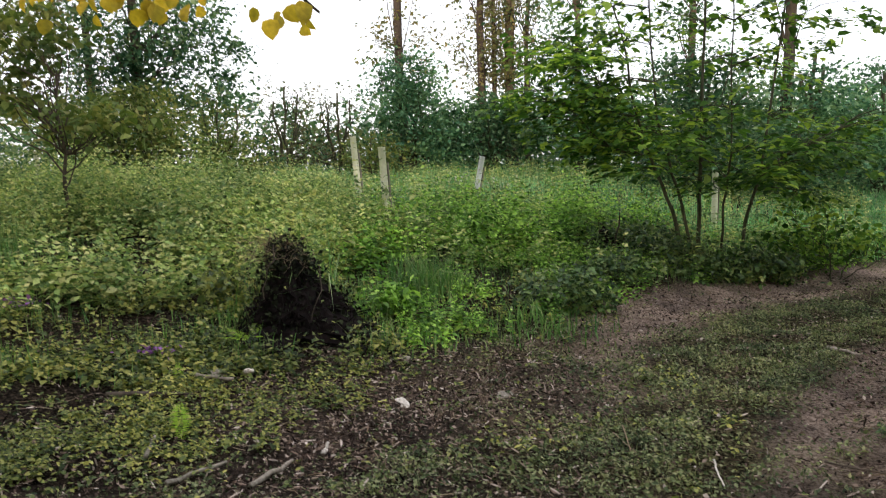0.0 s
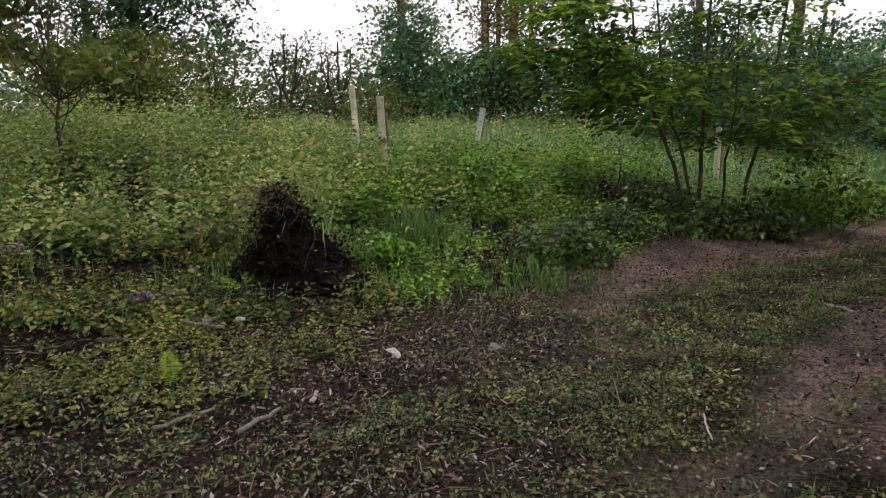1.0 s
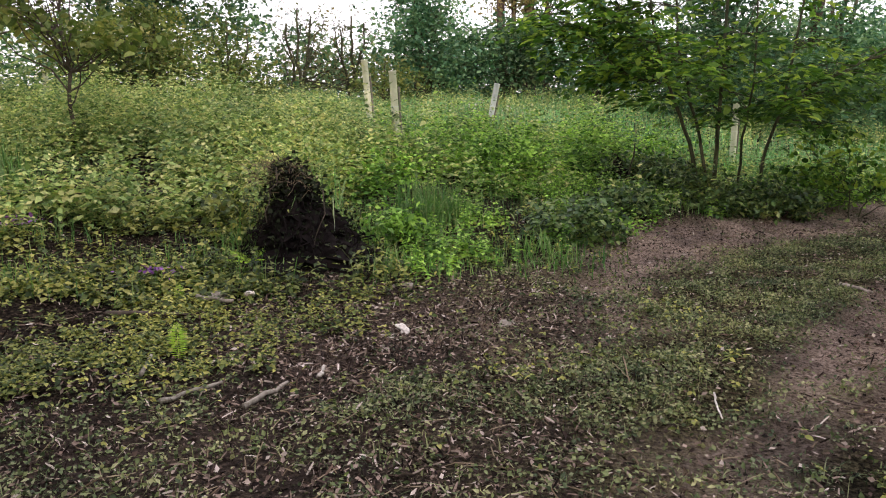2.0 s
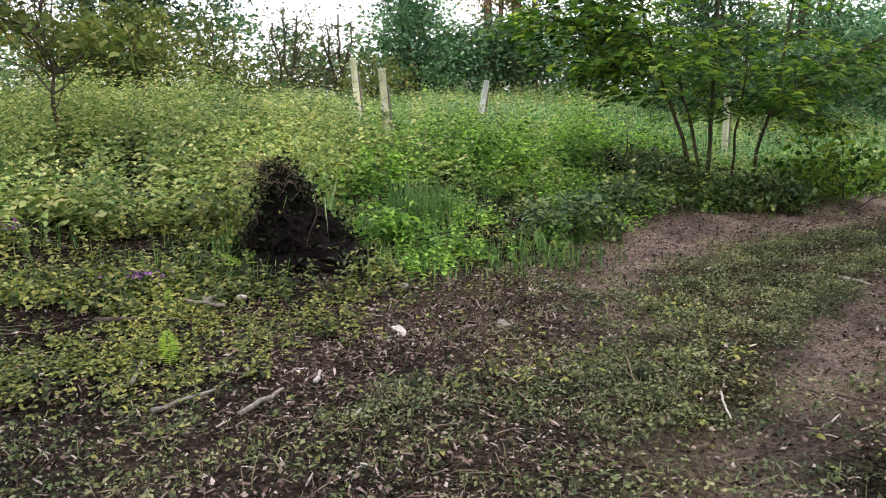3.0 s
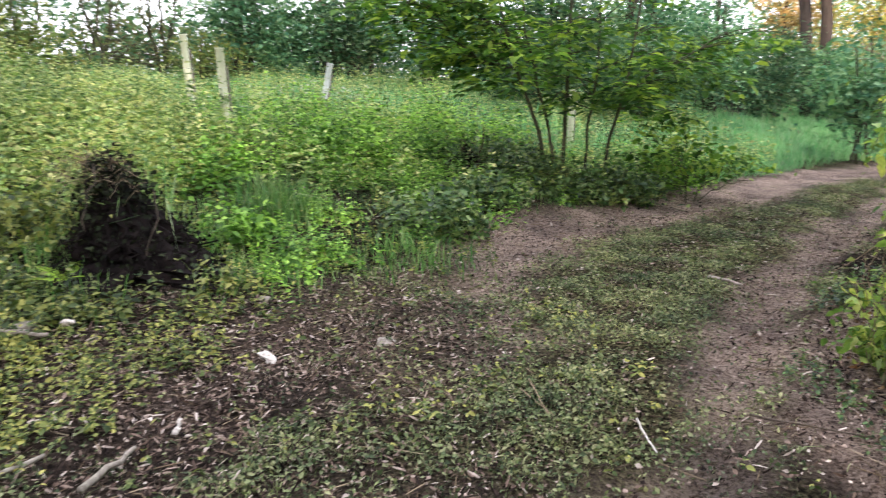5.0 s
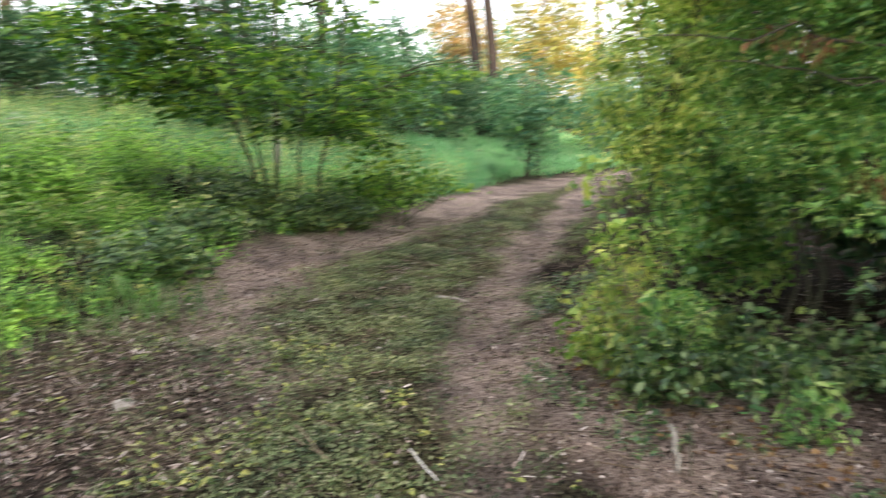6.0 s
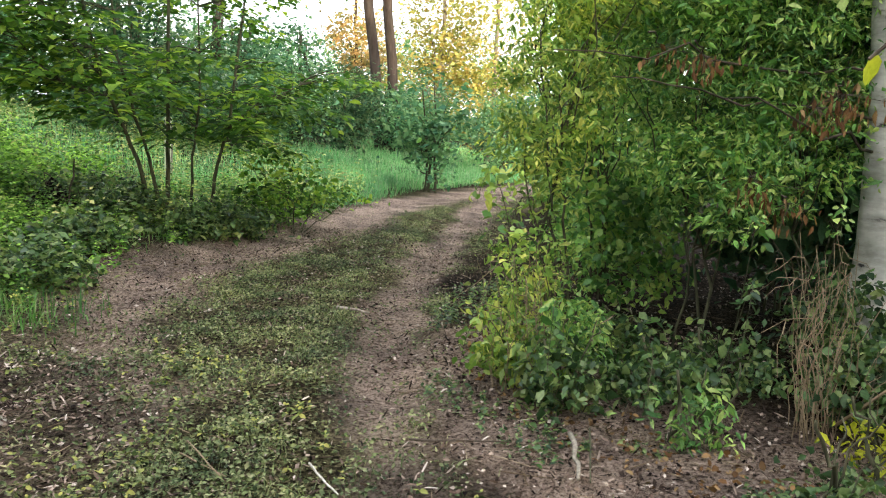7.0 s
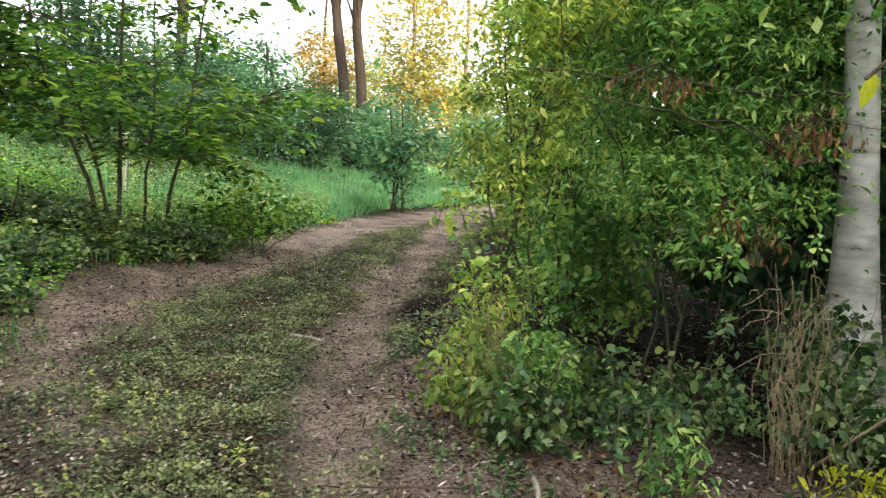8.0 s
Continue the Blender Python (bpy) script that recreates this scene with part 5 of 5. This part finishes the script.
# Undergrowth: nettles, ivy and brambles at the hedge foot.
low = [(-0.1, 0.1, 0.45, 0.015), (0.15, -0.1, 0.5, 0.008), (0.2, 0.1, 0.4, 0.008)]
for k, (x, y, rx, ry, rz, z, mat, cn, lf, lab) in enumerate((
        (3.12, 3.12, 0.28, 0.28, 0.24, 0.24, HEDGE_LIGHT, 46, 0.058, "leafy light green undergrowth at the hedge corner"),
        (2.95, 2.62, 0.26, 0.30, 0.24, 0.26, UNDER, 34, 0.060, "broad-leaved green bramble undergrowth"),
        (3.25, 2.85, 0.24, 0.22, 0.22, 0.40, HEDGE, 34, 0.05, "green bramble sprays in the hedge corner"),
        # Low and dark here: the hollow's shade is put into the leaf colour.
        (3.45, 2.3, 0.40, 0.34, 0.14, 0.18, UNDER, 44, 0.05, "low ivy and bramble undergrowth, hollow shade put into dark leaves"),
        (4.0, 2.25, 0.45, 0.36, 0.18, 0.24, UNDER, 40, 0.05, "low ivy and bramble undergrowth, hollow shade put into dark leaves"),
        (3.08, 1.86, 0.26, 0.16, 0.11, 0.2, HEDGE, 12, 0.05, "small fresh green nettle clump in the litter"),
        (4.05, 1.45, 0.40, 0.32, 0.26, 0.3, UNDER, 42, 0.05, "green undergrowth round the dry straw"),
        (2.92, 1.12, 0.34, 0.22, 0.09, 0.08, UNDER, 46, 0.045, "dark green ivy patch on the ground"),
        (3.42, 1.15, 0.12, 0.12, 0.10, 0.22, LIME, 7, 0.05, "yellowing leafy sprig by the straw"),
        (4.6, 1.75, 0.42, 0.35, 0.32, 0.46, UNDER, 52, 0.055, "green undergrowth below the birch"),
        # Again dark leaves in place of shade, deeper inside the hedge.
        (3.85, 2.85, 0.36, 0.28, 0.20, 0.24, UNDER, 40, 0.055, "undergrowth inside the hedge, hollow shade put into dark leaves"))):
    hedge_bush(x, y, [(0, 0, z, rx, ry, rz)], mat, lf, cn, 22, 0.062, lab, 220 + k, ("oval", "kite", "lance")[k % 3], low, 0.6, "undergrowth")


def bramble_arch(pts, n, mat, size, label, seed):
    """A long arching shoot with leaves along it."""
    g = np.random.default_rng(seed)
    x, y, z = pts[0]
    root = thing("bramble_shoot", x, y, z, label, "bramble", "bramble shoots")
    p = np.array(pts, float) - np.array(pts[0])
    t = np.linspace(0, 1, 14)[:, None]
    curve = (1 - t) ** 2 * p[0] + 2 * t * (1 - t) * p[1] + t * t * p[2]
    v, f = tubes([[(c, 0.004 * (1 - 0.6 * k / 13)) for k, c in enumerate(curve)]], 5)
    mesh_object("shoot", v, f, STEM, root)
    u = g.random((n, 1)) ** 0.7
    c = (1 - u) ** 2 * p[0] + 2 * u * (1 - u) * p[1] + u * u * p[2] + g.normal(size=(n, 3)) * 0.03
    leaf_cloud("foliage", c, size, mat, root, shape="oval", up=0.5, droop=0.6, rng=g)["kind"] = "stuff"


for k, (a, b, c, n, mat, sz) in enumerate((
        ((3.2, 2.9, 0.0), (2.9, 2.7, 1.0), (2.62, 2.5, 0.25), 40, HEDGE, 0.055), ((3.5, 2.6, 0.0), (3.1, 2.1, 0.7), (2.75, 2.0, 0.15), 30, UNDER, 0.055),
        ((3.4, 3.0, 0.0), (3.0, 3.0, 1.4), (2.72, 2.95, 0.6), 46, HEDGE_LIGHT, 0.055), ((3.9, 2.2, 0.0), (3.5, 1.8, 1.2), (3.2, 1.75, 0.5), 40, UNDER, 0.05),
        ((4.2, 2.3, 0.0), (3.9, 2.0, 1.5), (3.5, 1.95, 0.9), 40, HEDGE, 0.05), ((3.3, 3.2, 0.0), (3.0, 3.3, 1.7), (2.85, 3.3, 1.05), 46, HEDGE_LIGHT, 0.055),
        ((4.5, 2.0, 0.0), (4.2, 1.7, 1.6), (3.9, 1.6, 1.0), 36, HEDGE, 0.05), ((3.1, 3.1, 0.0), (2.8, 3.2, 0.7), (2.68, 3.2, 0.12), 40, HEDGE_LIGHT, 0.055))):
    bramble_arch([(a[0], a[1], ground_z(a[0], a[1])), b, c], n, mat, sz, "arching leafy bramble shoot reaching out of the hedge", 700 + k)


def birch():
    g = np.random.default_rng(77)
    root = thing("birch_tree", 5.1, 1.72, ground_z(5.1, 1.72) - 0.05, "birch trunk with peeling whitish bark in the hedge", "tree")
    path = [((-0.02, 0, 0), 0.28), ((-0.02, 0.0, 0.3), 0.225), ((-0.03, 0.02, 0.6), 0.175), ((-0.04, 0.04, 0.95), 0.142), ((-0.06, 0.07, 1.4), 0.12), ((-0.09, 0.10, 1.9), 0.107), ((-0.13, 0.14, 2.4), 0.098), ((-0.2, 0.2, 3.4), 0.088), ((-0.3, 0.25, 5.2), 0.07), ((-0.3, 0.3, 8.0), 0.03)]
    v, f = tubes([path], 20)
    v = v + g.normal(size=v.shape) * 0.004
    mesh_object("trunk", v, f, BIRCH, root, "whitish bark with dark marks", smooth_shade=True)
    limbs = [wavy((-0.11, 0.11, z), (math.cos(a) * d, math.sin(a) * d, z + up), 0.011, 0.003, 8, 0.06, g) for z, a, d, up in
             ((1.75, 2.75, 2.2, 0.15), (2.05, 2.6, 2.4, 0.0), (1.55, 3.0, 1.9, 0.25), (2.6, 2.2, 2.0, 0.5), (2.5, 3.6, 1.8, 0.3), (4.5, 1.0, 1.6, 1.0), (5.0, 4.0, 1.6, 1.0), (6.0, 2.6, 1.3, 1.0))]
    for limb in limbs:
        v, f = tubes([limb], 6)
        mesh_object("branch", v, f, BARK, root, "long dark bare branch")
    cc = np.concatenate([in_ellipsoid(46, (0, 0, 5.8), (1.6, 1.6, 1.8), g), in_ellipsoid(12, (-1.0, 0.5, 2.7), (0.8, 0.6, 0.3), g)])
    leaf_cloud("crown", clumps(cc, 20, 0.22, g), 0.08, HEDGE, root, rng=g)["kind"] = "stuff"


birch()


def dead_sprays():
    """Bunches of withered leaves hanging in the hedge."""
    for k, (x, y, z, n) in enumerate(((3.66, 2.65, 1.96, 30), (3.80, 2.44, 1.92, 40), (4.12, 1.76, 1.72, 60), (4.08, 1.88, 1.64, 36), (3.95, 2.12, 1.2, 44), (4.05, 1.95, 1.1, 30))):
        g = np.random.default_rng(400 + k)
        root = thing("withered_branch", x, y, z, "withered brown leaves hanging on a broken twig", "dead branch", "withered branches")
        c = g.normal(size=(n, 3)) * (0.08, 0.09, 0.05)
        al = np.stack([g.normal(size=n) * 0.3, g.normal(size=n) * 0.3, -np.ones(n)], 1)
        v, f = leaves(c, al, g.normal(size=(n, 3)) * (1, 1, 0.2), 0.055 * np.exp(g.normal(size=n) * 0.25), "lance")
        mesh_object("foliage", v, f, DEAD, root)["kind"] = "stuff"
        v, f = tubes([wavy((-0.3, -0.1, 0.10), (0.3, 0.15, 0.02), 0.006, 0.002, 5, 0.02, g)] + [[((0, 0, 0.05), 0.002), (tuple(p), 0.0012)] for p in c[::3]], 4)
        mesh_object("twig", v, f, BARK, root)


dead_sprays()


def dry_straw(x, y, n, tall_m, r, label, seed):
    g = np.random.default_rng(seed)
    root = thing("straw_clump", x, y, ground_z(x, y), label, "dry grass")
    paths, broken = [], []
    for i in range(n):
        a = g.normal(size=2) * r
        h = tall_m * g.uniform(0.5, 1.1)
        b = a * 1.5 + g.normal(size=2) * 0.07
        p = wavy((a[0], a[1], 0), (b[0], b[1], h), 0.0028, 0.0014, 8, 0.035, g)
        paths.append(p)
        if g.random() < 0.5:
            e = p[-1][0]
            broken.append(wavy(e, e + np.array((g.normal() * 0.12, g.normal() * 0.12, -g.uniform(0.05, 0.3))), 0.003, 0.0012, 4, 0.02, g, 0.04))
    for p in paths:
        v, f = tubes([p], 5)
        mesh_object("stalk", v, f, STRAW, root)
    for p in broken:
        v, f = tubes([p], 4)
        mesh_object("bent_tip", v, f, STRAW, root)


dry_straw(3.72, 1.54, 42, 1.0, 0.085, "tall dry brown stalks standing at the hedge", 1)
dry_straw(3.02, 2.98, 24, 0.8, 0.09, "dry brown stems in the hedge corner", 2)


# ---- trees beside the camera, whose leaves hang into view ----
def overhanging_tree(foot, top, twigs, leaf_places, size, label, seed, mat=YELLOW):
    g = np.random.default_rng(seed)
    x, y = foot
    z = ground_z(x, y) - 0.05
    root = thing("overhanging_tree", x, y, z, label, "tree")
    o = np.array((x, y, z))
    v, f = tubes([wavy((0, 0, 0), np.array(top) - o, 0.07, 0.03, 8, 0.04, g)], 10)
    mesh_object("trunk", v, f, BARK, root, smooth_shade=True)
    for pts in twigs:
        path = [(np.array(p) - o, 0.012 * (1 - i / len(pts)) + 0.0015) for i, p in enumerate(pts)]
        v, f = tubes([path], 6)
        mesh_object("branch", v, f, BARK, root)
    for p in leaf_places:
        q = (np.array(p) - o)[None]
        al = np.array([(g.normal() * 0.6, g.normal() * 0.3, -0.9)])
        v, f = leaves(q, al, np.array([(g.normal() * 0.6, -1.0, g.normal() * 0.4)]), np.array([size * g.uniform(0.7, 1.2)]), "round")
        mesh_object("leaf", v, f, mat, root)


def twig_leaves(a, b, n, seed, spread=0.07):
    g = np.random.default_rng(seed)
    a, b = np.array(a), np.array(b)
    return [tuple(a + (b - a) * g.random() + g.normal(size=3) * (spread, 0.10, spread * 0.5)) for _ in range(n)]


overhanging_tree((-3.6, 0.4), (-3.5, 0.5, 4.5),
                 [[(-3.55, 0.45, 3.2), (-2.2, 1.2, 2.5), (-1.4, 1.45, 2.1), (-1.0, 1.58, 2.05), (-0.75, 1.66, 2.06)], [(-2.2, 1.2, 2.5), (-1.2, 1.6, 2.4), (-0.55, 1.7, 2.15), (-0.40, 1.73, 2.02)]],
                 twig_leaves((-1.25, 1.5, 2.06), (-0.80, 1.64, 2.06), 30, 1, 0.06) + twig_leaves((-0.58, 1.71, 2.05), (-0.42, 1.73, 2.02), 9, 2, 0.04),
                 0.06, "slim tree whose yellow leaves hang over the clearing", 1)
overhanging_tree((3.0, -1.3), (2.9, -1.2, 4.0), [[(2.93, -1.25, 2.9), (2.3, -0.2, 2.6), (1.85, 0.6, 2.0), (1.60, 0.78, 1.72)]], [(1.60, 0.78, 1.72), (1.92, 0.52, 2.1), (2.3, -0.1, 2.55)],
                 0.085, "slim tree with a few yellow leaves hanging low", 3, LIME)
